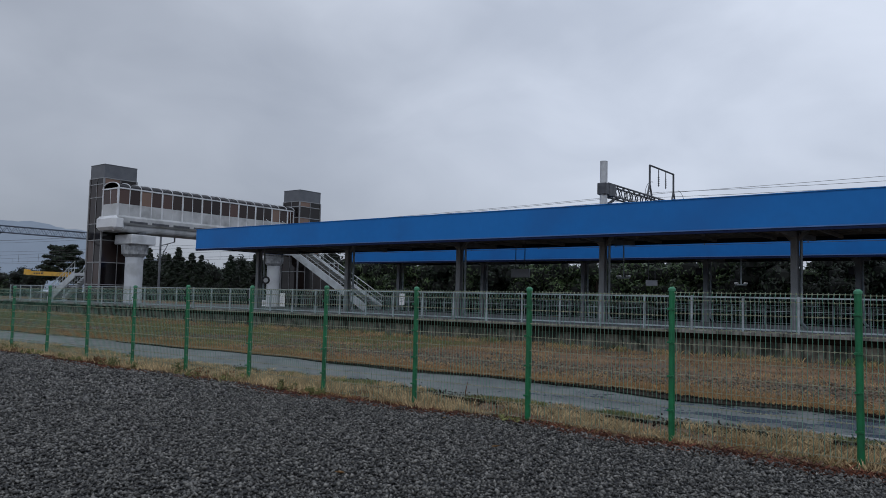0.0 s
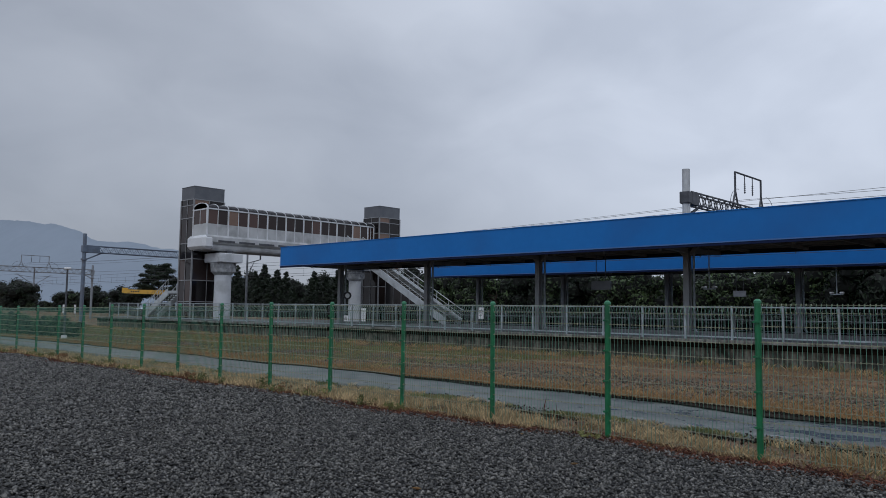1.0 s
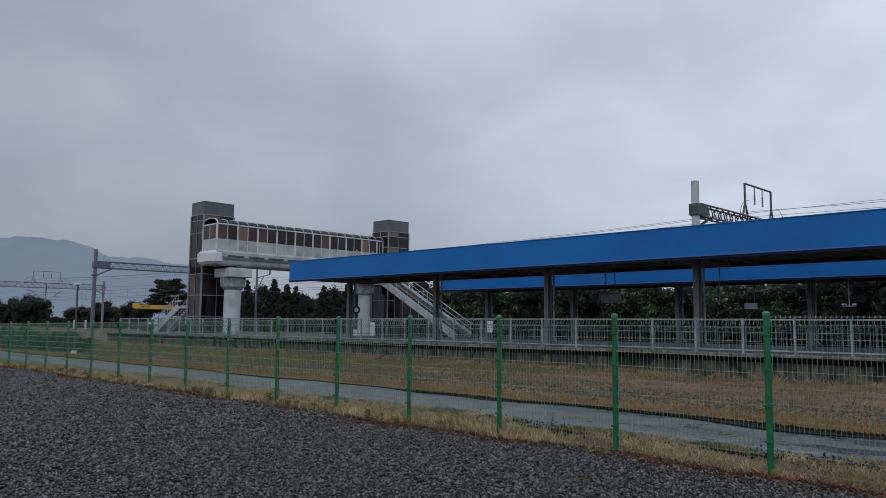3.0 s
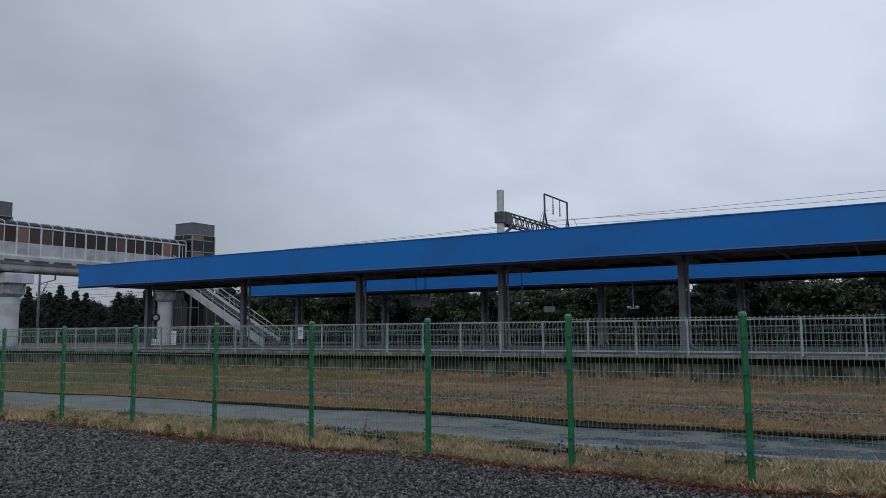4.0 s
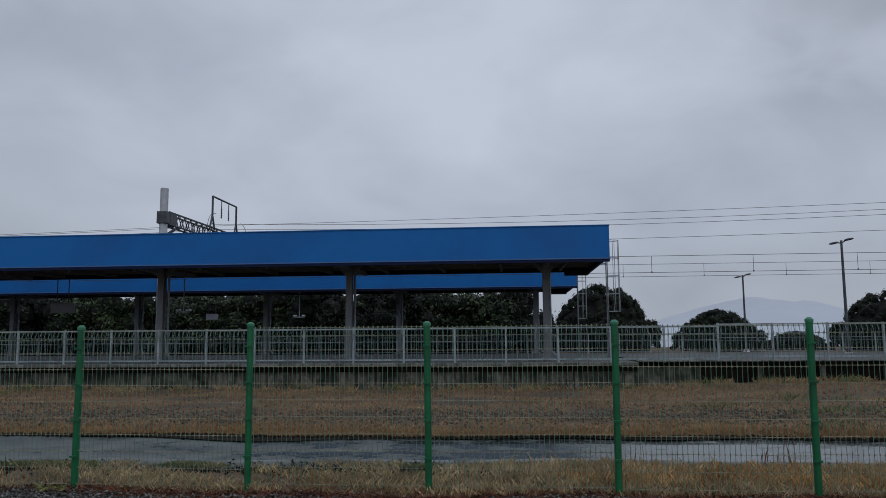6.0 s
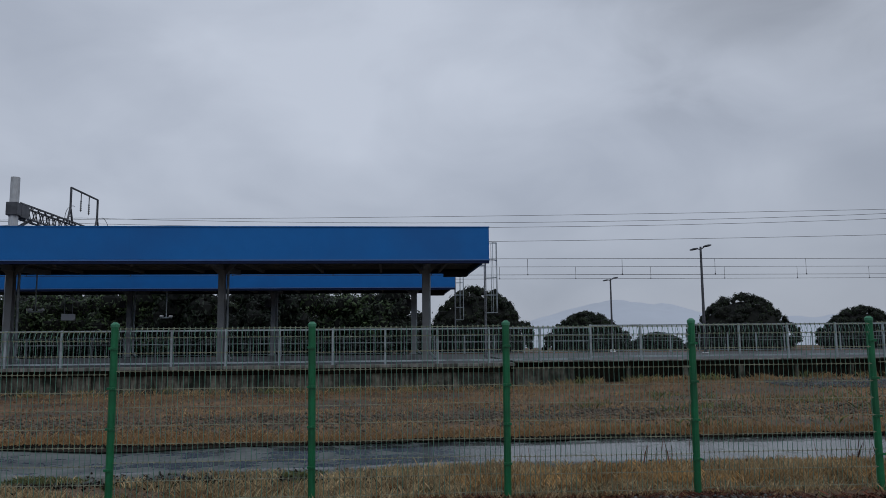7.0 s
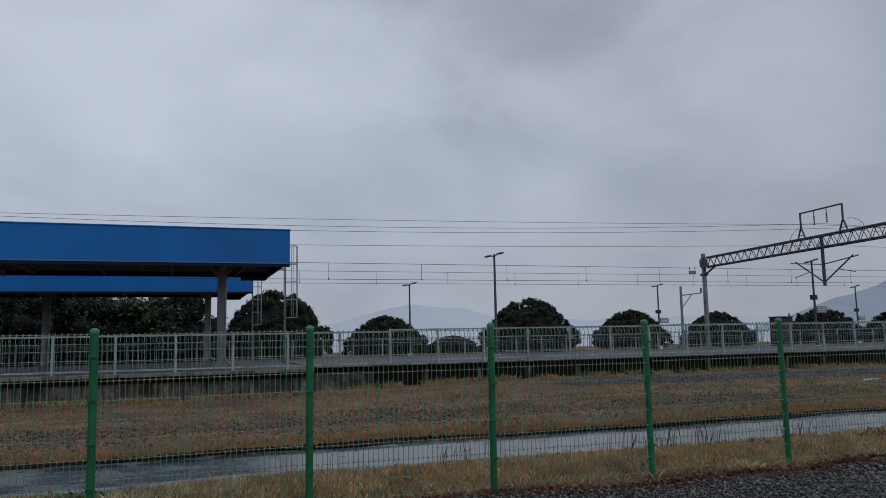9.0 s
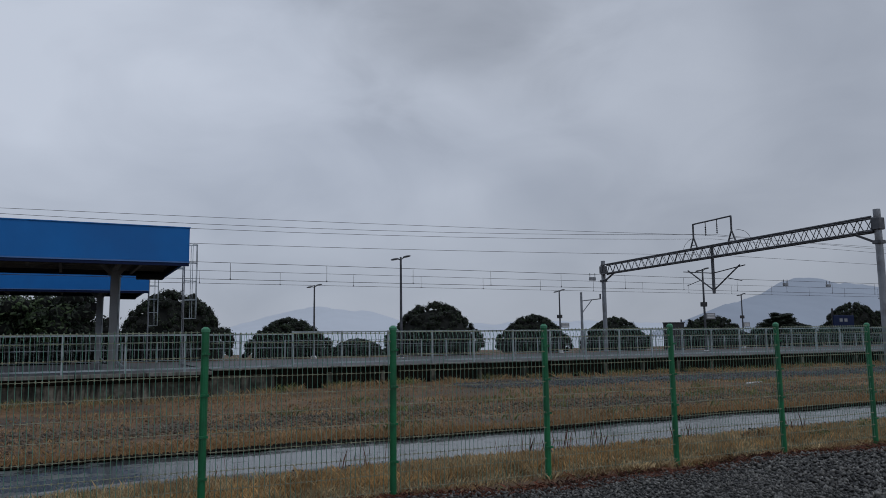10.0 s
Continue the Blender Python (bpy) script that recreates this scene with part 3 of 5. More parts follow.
# weeds along the foot of the platform wall
x, y = patchy(34000, -70, 70, 24.9, 26.2, 1.3, 0.02, 31.0)
blades("wall_weeds", x, y, 0.17, 0.0036, M_STRAW, "dry weeds growing along the platform wall", field_z, lean=0.5)
x, y = patchy(13000, -70, 70, 25.3, 26.2, 0.9, 0.08, 35.0)
blades("wall_weeds", x, y, 0.24, 0.0055, M_WEED, "green weeds growing along the platform wall", field_z, lean=0.35)


def strip_z(x, y):
    return -0.035 + 0.0 * x


def clumps(n, per, x0, x1, y0, y1, spread):
    cx, cy = RNG.uniform(x0, x1, n), RNG.uniform(y0, y1, n)
    k = RNG.integers(per // 3, per, n)
    return np.repeat(cx, k) + RNG.normal(0, spread, k.sum()), np.repeat(cy, k) + RNG.normal(0, spread, k.sum())


x, y = clumps(3600, 36, -32, 18, 8.28, 9.72, 0.055)
bare = (x > -9.0) & (x < -1.2) & (np.sin(x * 2.1 + y * 3.7) > 0.25)
x, y = x[~bare], y[~bare]
blades("verge_grass", x, y, 0.105, 0.0034, M_PALE_STRAW, "pale dry grass tufts under the green fence", strip_z, lean=0.42)
x, y = clumps(1500, 30, 0.5, 18, 8.75, 9.95, 0.07)
blades("verge_grass", x, y, 0.13, 0.0034, M_TAN, "tan dry grass tufts between the fence and the lane", strip_z, lean=0.35)
x, y = clumps(700, 26, 0, 18, 8.15, 9.8, 0.06)
x2, y2 = clumps(520, 24, -32, 0, 8.10, 9.0, 0.06)
x, y = np.concatenate([x, x2]), np.concatenate([y, y2])
blades("verge_grass", x, y, 0.085, 0.0045, M_FRINGE, "orange withered grass tufts under the fence", strip_z, lean=0.5)
x, y = patchy(36000, -45, 25, 8.15, 9.85, 0.9, -0.1, 21.0)
blades("verge_grass", x, y, 0.045, 0.0045, M_PALE_STRAW, "short dry grass under the green fence", strip_z, lean=0.4)
x, y = patchy(70000, -45, 25, 7.95, 10.0, 1.7, 0.05, 25.0)
blades("verge_weeds", x, y, 0.058, 0.0050, M_WEED, "green weeds under the fence", strip_z)
x = RNG.uniform(-45, 22, 42000)
y = lot_edge(x) + np.abs(RNG.normal(0, 0.22, len(x))) - 0.12
blades("withered_weeds", x, y, 0.075, 0.012, M_CREEPER, "reddish withered creepers at the gravel edge", strip_z, lean=1.2)
mx = RNG.uniform(-26, 18, 16000)
my = lot_edge(mx) + RNG.uniform(-0.12, 0.34, len(mx))
stones("margin_soil", np.stack([mx, my], -1), 0.020, M_SOIL_SHADE, "dark soil crumbs between the gravel and the grass", lambda x, y: -0.02 + 0.0 * x)
# weeds that creep onto the lane from its near side
x, y = patchy(40000, -22, 0, 9.55, 10.35, 1.1, 0.06, 57.0)
ok = y < road_near(x) + 0.10 + 0.30 * np.abs(np.sin(x * 1.7) * np.sin(x * 0.6 + 1))
blades("lane_weeds", x[ok], y[ok], 0.055, 0.0045, M_WEED, "low weeds creeping over the near edge of the lane", lambda x, y: 0.012 + 0.0 * x, lean=0.7)
x, y = patchy(30000, -22, 14, 9.55, 10.25, 1.4, 0.10, 63.0)
ok = y < road_near(x) + 0.22
blades("lane_weeds", x[ok], y[ok], 0.075, 0.0036, M_PALE_STRAW, "dry grass at the near edge of the lane", lambda x, y: 0.012 + 0.0 * x, lean=0.5)
# tall tufts
tx, ty = [], []
for cx, cy, sp, n in ((0.7, 9.5, 0.55, 1500), (4.4, 9.3, 0.6, 1200), (8.8, 9.3, 0.8, 1500), (-10.5, 8.5, 0.8, 1300), (-14.0, 8.4, 0.6, 900), (12.5, 9.2, 0.9, 1200), (-7.0, 8.5, 0.5, 600), (-20, 8.5, 0.9, 900), (-17.0, 8.6, 0.5, 500), (-24.0, 8.5, 0.6, 600), (-28.0, 8.6, 0.8, 700)):
    n = int(n * 1.6)
    tx.append(RNG.normal(cx, sp, n))
    ty.append(np.clip(RNG.normal(cy, 0.22, n), 8.0, 10.2))
blades("tall_dry_grass", np.concatenate(tx), np.concatenate(ty), 0.17, 0.0024, M_PALE_STRAW, "tall tufts of dry grass by the fence", strip_z, lean=0.22)
# dry stalks of tall weeds
tx, ty = [], []
for cx, cy, n in ((3.3, 9.95, 26), (5.5, 9.9, 30), (6.2, 9.8, 22), (6.9, 10.0, 26), (8.6, 9.8, 26), (-8.0, 8.6, 10), (-6.4, 8.9, 12), (10.8, 9.7, 26), (1.6, 9.8, 14)):
    tx.append(RNG.normal(cx, 0.22, n))
    ty.append(RNG.normal(cy, 0.1, n))
blades("weed_stalks", np.concatenate(tx), np.concatenate(ty), 0.34, 0.0018, M_CREEPER, "brown standing stalks of dead weeds", strip_z, lean=0.10)


def dry_leaf(x, y, size, turn):
    b = B()
    k = size
    mid = [b.verts.new((u * k, 0, 0.012 + 0.015 * abs(u))) for u in (-1, -0.4, 0.3, 1)]
    up = [b.verts.new((u * k, 0.42 * k, 0.034)) for u in (-0.4, 0.3)]
    dn = [b.verts.new((u * k, -0.42 * k, 0.030)) for u in (-0.4, 0.3)]
    b.faces.new((mid[0], mid[1], up[0]))
    b.faces.new((mid[1], mid[2], up[1], up[0]))
    b.faces.new((mid[2], mid[3], up[1]))
    b.faces.new((mid[0], dn[0], mid[1]))
    b.faces.new((mid[1], dn[0], dn[1], mid[2]))
    b.faces.new((mid[2], dn[1], mid[3]))
    bmesh.ops.solidify(b, geom=b.faces[:], thickness=0.002)
    o = part("fallen_leaf", b, M_FRINGE)
    o.matrix_basis = pose(x, y, 0.02, 0, 0, turn)
    tagged(o, "curled brown fallen leaf lying on the gravel", "leaf", group="fallen leaves")


for x, y, s, a in ((-4.56, 4.37, 0.05, 20), (-4.22, 6.36, 0.06, 75), (-5.8, 7.5, 0.05, 130)):
    dry_leaf(x, y, s, a)

# ---- green mesh fence ----
FX0, FSP, FY0, FSL = -3.066, 2.0, 8.357, -0.008


def fence_section():
    t = thing("mesh_fence_section", "green welded wire mesh fence panel with round post", "fence", group="green fence")
    b = B()
    rod(b, (0, 0, -0.25), (0, 0, 1.775), 0.038, n=12)
    post = part("post", b, M_GREEN, t)
    b = B()
    rod(b, (0, 0, 1.765), (0, 0, 1.792), 0.044, n=12)
    rod(b, (0, 0, 1.792), (0, 0, 1.815), 0.044, 0.018, n=12)
    part("post_cap", b, M_CAP, post, "domed green post cap")
    for z in (0.35, 0.75, 1.15, 1.55):
        b = B()
        box(b, (-0.042, -0.052, z - 0.012), (0.042, -0.03, z + 0.012))
        rod(b, (0.0, -0.05, z), (0.0, -0.062, z), 0.009, n=6)
        part("clamp", b, M_GREEN, post)
    levels = (0.06, 0.24, 0.42, 0.60, 0.78, 0.96, 1.14, 1.32, 1.50, 1.655, 1.745)
    n = 36
    b = B()
    rod(b, (0.045, -0.042, 0), (1.955, -0.042, 0), 0.0029, n=4, caps=False)
    # fat pale beads at the crossings shape the same highlights
    for i in range(n):
        x = 0.07 + i * (1.86 / (n - 1))
        rod(b, (x, -0.041, -0.011), (x, -0.041, 0.011), 0.0066, n=4, caps=False)
    wire = part("horizontal_wire", b, M_WIRE_H, t)
    wire.matrix_basis = pose(0, 0, levels[0])
    for z in levels[1:]:
        share("horizontal_wire", wire.data, t, pose(0, 0, z))
    b = B()
    for i in range(n):
        x = 0.07 + i * (1.86 / (n - 1))
        pts = [(x, -0.035, 0.03), (x, -0.035, 1.60), (x, -0.075, 1.68), (x, -0.035, 1.76)]
        for p, q in zip(pts, pts[1:]):
            rod(b, p, q, 0.0030, n=4, caps=False)
    part("mesh_panel", b, M_WIRE, t, "green welded wire mesh panel")
    return t


sec = fence_section()
sec.matrix_basis = pose(FX0, FY0 + FSL * FX0, 0, 0, 0, math.degrees(FSL))
lean_rng = random.Random(4)
for k in range(-26, 11):
    if k == 0:
        continue
    x = FX0 + FSP * k
    copy_thing(sec, pose(x, FY0 + FSL * x, 0.0026 * x - 0.01 + 0.0075 * min(0.0, x + 12.0) + lean_rng.uniform(-0.008, 0.008), lean_rng.uniform(-0.5, 0.5), lean_rng.uniform(-0.35, 0.35), math.degrees(FSL)))

# ---- platforms ----
PZ, PY = 0.73, 25.8


def platform(name, y0, y1, x0, x1, z, label, walled=True):
    t = thing(name, label, "platform", kind="structure")
    # solid core; the recess shade is put into its near-black colour
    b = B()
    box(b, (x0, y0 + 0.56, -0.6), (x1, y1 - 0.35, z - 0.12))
    part("core", b, M_SOIL_SHADE, t, "solid core, near-black for the shade under the platform edge")
    b = B()
    box(b, (x0, y0 + 0.62, z - 0.12), (x1, y1 - 0.4, z))
    part("paving", b, M_PAVE, t, "grey platform paving")
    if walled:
        # dark strip added to paint the shadow gap under the coping
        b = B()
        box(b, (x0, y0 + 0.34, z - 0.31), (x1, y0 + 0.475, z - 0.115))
        part("corbel", b, M_SOIL_SHADE, t, "dark strip standing for the shadow gap under the coping")
    # coping slabs overhang the wall
    b = B()
    box(b, (0.01, 0, -0.11 if walled else -0.045), (1.99, 0.62, 0.0), 0.012)
    cop = part("coping_slab", b, M_COPING, t)
    b = B()
    box(b, (0.008, 0.0, -0.42), (1.992, 0.07, 0.38), 0.01)
    pan = part("wall_panel", b, M_CONC, t)
    b = B()
    box(b, (-0.07, -0.10, -0.5), (0.07, 0.06, 0.42), 0.01)
    rib = part("wall_rib", b, M_CONC, t)
    n = int((x1 - x0) // 2)
    for i in range(n):
        x = x0 + 2 * i
        for ob, m in ((cop, pose(x, y0, z)), (pan, pose(x, y0 + 0.48, z - 0.58)), (rib, pose(x, y0 + 0.48, z - 0.58))):
            if i == 0:
                ob.matrix_basis = m
            elif ob is pan and not walled:
                continue
            else:
                share(ob.name.split(".")[0], ob.data, t, m)
    return t


platform("platform_front_west", PY, 34.6, -66, 4, PZ, "raised concrete railway platform with overhanging coping slabs")
platform("platform_front_east", PY + 0.02, 34.6, 4, 84, PZ + 0.05, "open concrete railway platform on ribs before a shade-dark core", walled=False)
# near-black strip set back below the thin coping
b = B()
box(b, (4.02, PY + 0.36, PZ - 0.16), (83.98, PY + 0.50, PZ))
tagged(part("edge_beam", b, M_SOIL_SHADE), "near-black strip under the open platform edge", "beam", kind="structure")
b = B()
box(b, (-66, 38.0, -0.6), (84, 48.6, 0.50))
far_pl = part("platform_rear", b, M_PAVE)
tagged(far_pl, "grey paved railway platform beyond the tracks", "platform", kind="structure")


def platform_fence(x0, n, y, z0, h, sp, group, thin=False):
    """Silver steel fence of upright bars, one section per post."""
    t = thing("railing_section", "galvanised steel platform fence with upright bars", "fence", (x0, y, z0), group)
    b = B()
    box(b, (-0.035, -0.035, -0.02), (0.035, 0.035, h + 0.04), 0.006)
    part("post", b, M_SILVER, t)
    for nm, z, w in (("top_rail", h, 0.03 if thin else 0.05), ("bottom_rail", 0.10, 0.03 if thin else 0.05), ("middle_rail", h * 0.62, 0.012)):
        b = B()
        box(b, (0.035, -0.022, z - w / 2), (sp - 0.035, 0.022, z + w / 2))
        part(nm, b, M_SILVER, t)
    b = B()
    nb = int(sp / (0.21 if thin else 0.125))
    rod(b, (0, 0, 0.10), (0, 0, h), 0.0028 if thin else 0.0042, n=4, caps=False)
    first = part("bar", b, M_SILVER, t)
    first.matrix_basis = pose(sp / nb, 0, 0)
    for i in range(2, nb):
        share("bar", first.data, t, pose(i * sp / nb, 0, 0))
    for i in range(1, n):
        x = x0 + i * sp
        copy_thing(t, pose(x, y, z0 + (0.065 if x > 5 and not thin else 0.0)))


platform_fence(-63.35, 76, PY + 0.28, PZ, 1.16, 1.75, "front platform fence")
platform_fence(-60.0, 70, 48.3, 0.50, 1.17, 1.9, "rear platform fence", thin=True)


# ---- canopies ----
CX, CSP, CZB, CZT = 1.228, 7.935, 4.30, 5.48
X0, X1, Y0, Y1 = -40.2, 3.3, 27.0, 34.0


def canopy(dy):
    t = thing("platform_canopy", "long blue steel platform canopy on grey columns", "canopy", (0, dy, 0), group="platform canopies")
    # fascia sheets, each a shallow tray
    b = B()
    edges = [X0 + i * (X1 - X0) / 7 for i in range(8)]
    for a, c in zip(edges, edges[1:]):
        b = B()
        box(b, (a + 0.0005, Y0, CZB + 0.05), (c - 0.0005, Y0 + 0.08, CZT))
        part("front_fascia", b, M_BLUE, t, "blue painted fascia sheet")
    for a, c in zip(edges, edges[1:]):
        b = B()
        box(b, (a + 0.0005, Y1 - 0.08, CZB + 0.16), (c - 0.0005, Y1, CZT))
        part("back_fascia", b, M_BLUE, t)
    # dark sheets added behind the fascias to paint the shade under the roof
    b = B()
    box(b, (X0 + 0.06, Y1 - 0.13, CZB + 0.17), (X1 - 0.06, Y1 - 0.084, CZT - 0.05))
    part("fascia_backing", b, M_NAVY, t, "dark sheet added for the shade inside the fascia")
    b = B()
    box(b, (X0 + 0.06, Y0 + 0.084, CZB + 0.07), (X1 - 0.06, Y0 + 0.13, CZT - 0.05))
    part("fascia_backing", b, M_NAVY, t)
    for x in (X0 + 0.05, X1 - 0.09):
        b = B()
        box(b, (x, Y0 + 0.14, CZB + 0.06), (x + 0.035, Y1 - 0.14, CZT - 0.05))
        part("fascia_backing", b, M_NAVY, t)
    for x in (X0, X1):
        b = B()
        box(b, (x - 0.04, Y0 + 0.082, CZB + 0.05), (x + 0.04, Y1 - 0.082, CZT), 0.006)
        part("end_fascia", b, M_BLUE, t)
    b = B()
    box(b, (X0 - 0.05, Y0 - 0.03, CZT), (X1 + 0.05, Y0 + 0.12, CZT + 0.03))
    box(b, (X0 - 0.05, Y1 - 0.12, CZT), (X1 + 0.05, Y1 + 0.03, CZT + 0.03))
    part("top_flashing", b, M_BLUE, t)
    b = B()
    box(b, (X0 - 0.045, Y0 - 0.012, CZB), (X1 + 0.045, Y0 + 0.16, CZB + 0.045))
    part("drip_edge", b, M_BLUE_TRIM, t, "pale blue drip edge")
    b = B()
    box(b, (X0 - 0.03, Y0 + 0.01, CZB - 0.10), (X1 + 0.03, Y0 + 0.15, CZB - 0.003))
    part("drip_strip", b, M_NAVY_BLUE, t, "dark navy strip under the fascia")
    # conduit and short lamp hangers under the roof
    b = B()
    rod(b, (X0 + 0.4, 28.3, 4.40), (X1 - 0.4, 28.3, 4.40), 0.022, n=6)
    part("conduit", b, M_COL, t)
    for k in range(16):
        b = B()
        x = X0 + 1.6 + k * 2.65
        rod(b, (x, 28.3, 4.30), (x, 28.3, 4.53), 0.018, n=5)
        box(b, (x - 0.05, 28.25, 4.22), (x + 0.05, 28.35, 4.31), 0.01)
        part("conduit_clip", b, M_COL, t)
    b = B()
    box(b, (X0, Y1 - 0.16, CZB + 0.10), (X1, Y1 - 0.01, CZB + 0.155))
    part("drip_edge", b, M_NAVY, t)
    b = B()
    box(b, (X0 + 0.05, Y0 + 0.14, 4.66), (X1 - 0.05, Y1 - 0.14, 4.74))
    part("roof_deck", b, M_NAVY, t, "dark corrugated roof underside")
    for y in (27.9, 28.9, 29.8, 31.2, 32.1, 33.1):
        b = B()
        box(b, (X0 + 0.1, y - 0.04, 4.53), (X1 - 0.1, y + 0.04, 4.65))
        part("purlin", b, M_BEAM, t)
    # gutter box along the back edge
    b = B()
    box(b, (X1 - 1.1, Y1 - 0.75, CZB - 0.06), (X1 - 0.05, Y1 - 0.10, CZB + 0.16), 0.03)
    part("gutter", b, M_NAVY, t)
    # columns with two raking arms
    b = B()
    yc = 30.5
    for s in (-1, 1):
        box(b, (-0.125, yc + s * 0.14 - 0.012, 0), (0.125, yc + s * 0.14 + 0.012, 4.62))
    box(b, (-0.014, yc - 0.128, 0), (0.014, yc + 0.128, 4.62))
    box(b, (-0.25, yc - 0.25, 0), (0.25, yc + 0.25, 0.03))
    col_me = part("column", b, M_COL, t, "grey steel column").data
    b = B()
    for s in (-1, 1):
        bar(b, (0, yc + s * 0.1, 4.36), (0, yc + s * 3.2, 4.46), 0.20, 0.20)
    bar(b, (-0.10, yc, 4.15), (-0.48, yc, 4.55), 0.12, 0.14)
    bar(b, (0.10, yc, 4.15), (0.48, yc, 4.55), 0.12, 0.14)
    arm_me = part("roof_arm", b, M_COL, t).data
    b = B()
    rod(b, (0.17, yc + 0.26, 0.25), (0.17, yc + 0.26, 3.9), 0.055, n=8)
    rod(b, (0.17, yc + 0.26, 3.9), (0.45, yc + 0.9, 4.3), 0.055, n=8)
    rod(b, (0.17, yc + 0.26, 0.27), (0.40, yc + 0.05, 0.06), 0.06, n=8)
    pipe_me = part("drain_pipe", b, M_SILVER, t, "pale drain pipe with a kicked-out foot").data
    obs = [o for o in t.children if o.data in (col_me, arm_me, pipe_me)]
    for k in range(6):
        for o in obs:
            m = pose(CX - CSP * k, 0, PZ if o.data != arm_me else 0)
            if o.data == pipe_me:
                m = pose(CX - CSP * k, 0, PZ)
            if o.data == col_me:
                m = pose(CX - CSP * k, 0, PZ) @ Matrix.Diagonal((1, 1, (4.55 - PZ) / 4.62, 1))
            if k == 0:
                o.matrix_basis = m
            else:
                share(o.name.split(".")[0], o.data, t, m)
    # cross beams between the columns
    for k in range(17):
        b = B()
        x = X1 - 1.3 - k * 2.55
        bar(b, (x, Y0 + 0.2, 4.43), (x, Y1 - 0.2, 4.50), 0.10, 0.12)
        part("rafter", b, M_BEAM, t)
    return t


front_canopy = canopy(0)
rear_canopy = copy_thing(front_canopy, pose(0, 13.6, -0.10))


def caged_ladder(x, y, z0):
    t = thing("caged_ladder", "galvanised steel roof ladder with safety cage", "ladder", (x, y, 0), group="roof ladders")
    b = B()
    for dy in (-0.22, 0.22):
        rod(b, (0, dy, z0), (0, dy, 5.62), 0.022, n=6)
    part("stile", b, M_STEEL_GREY, t)
    b = B()
    for i in range(17):
        z = z0 + 0.2 + i * 0.28
        rod(b, (0, -0.22, z), (0, 0.22, z), 0.012, n=5)
    part("rungs", b, M_SILVER, t)
    for i in range(5):
        b = B()
        z = 2.6 + i * 0.74
        pts = [(0.52 * math.sin(math.pi * k / 10), -0.33 * math.cos(math.pi * k / 10), z) for k in range(11)]
        for p, q in zip(pts, pts[1:]):
            bar(b, p, q, 0.010, 0.024)
        part("cage_hoop", b, M_SILVER, t)
    b = B()
    for k in (2, 4, 5, 6, 8):
        p = (0.515 * math.sin(math.pi * k / 10), -0.325 * math.cos(math.pi * k / 10))
        bar(b, (*p, 2.6), (*p, 5.56), 0.02, 0.010)
    part("cage_strap", b, M_SILVER, t)
    b = B()
    rod(b, (-0.02, -0.22, 4.6), (-0.62, -0.22, 4.6), 0.02, n=5)
    rod(b, (-0.02, 0.22, 4.6), (-0.62, 0.22, 4.6), 0.02, n=5)
    part("wall_bracket", b, M_SILVER, t)


caged_ladder(3.85, 32.2, PZ)
caged_ladder(3.80, 45.8, 0.50)

# ---- lift towers and footbridge ----
def lift_tower(x0, y0, x1, y1, label):
    t = thing("lift_tower", label, "tower", ((x0 + x1) / 2, (y0 + y1) / 2, 0), group="lift towers")
    w, d = (x1 - x0) / 2, (y1 - y0) / 2
    rows = (0.5, 2.1, 3.85, 5.6, 6.9, 9.0, 10.05, 10.55)
    b = B()
    box(b, (-w, -d, 10.55), (w, d, 11.60), 0.02)
    part("parapet", b, M_TOWGREY, t, "grey metal parapet cladding")
    b = B()
    box(b, (-w - 0.015, -d - 0.015, 11.60), (w + 0.015, d + 0.015, 11.65))
    part("coping", b, M_TOWGREY, t)
    b = B()
    for sx in (-1, 1):
        for sy in (-1, 1):
            box(b, (sx * w - 0.055, sy * d - 0.055, 0.3), (sx * w + 0.055, sy * d + 0.055, 10.54))
    part("corner_post", b, M_MULLION, t)
    b = B()
    for sy in (-1, 1):
        rod(b, (0, sy * (d + 0.01), 0.3), (0, sy * (d + 0.01), 10.54), 0.026, n=6)
        rod(b, (sy * (w + 0.01), 0, 0.3), (sy * (w + 0.01), 0, 10.54), 0.026, n=6)
    part("mullion", b, M_MULLION, t)
    for z in rows[1:]:
        b = B()
        for s in (-1, 1):
            box(b, (-w + 0.07, s * d - 0.03, z - 0.035), (w - 0.07, s * d + 0.03, z + 0.035))
            box(b, (s * w - 0.03, -d + 0.07, z - 0.035), (s * w + 0.03, d - 0.07, z + 0.035))
        part("transom", b, M_MULLION, t)
    rr = random.Random(3)
    for z0, z1 in zip(rows, rows[1:]):
        for h in (-1, 1):
            for s in (-1, 1):
                m = M_GLASS_WARM if rr.random() < 0.12 and z0 > 5 else M_TOWER_GLASS
                b = B()
                xa, xb = sorted((h * 0.04, h * (w - 0.075)))
                box(b, (xa, s * (d - 0.03) - 0.012, z0 + 0.04), (xb, s * (d - 0.03) + 0.012, z1 - 0.04))
                part("glass_pane", b, m, t)
                b = B()
                ya, yb = sorted((h * 0.04, h * (d - 0.075)))
                box(b, (s * (w - 0.03) - 0.012, ya, z0 + 0.04), (s * (w - 0.03) + 0.012, yb, z1 - 0.04))
                part("glass_pane", b, M_TOWER_GLASS if rr.random() < 0.9 else M_GLASS_WARM, t)
    # lift shaft steelwork inside
    b = B()
    box(b, (-0.55, -0.6, 0.3), (0.55, 0.6, 10.4))
    part("lift_shaft", b, M_STEEL_DK, t)
    return t


lift_tower(-59.48, 30.05, -57.32, 32.8, "glazed lift tower with grey metal top beside the footbridge")
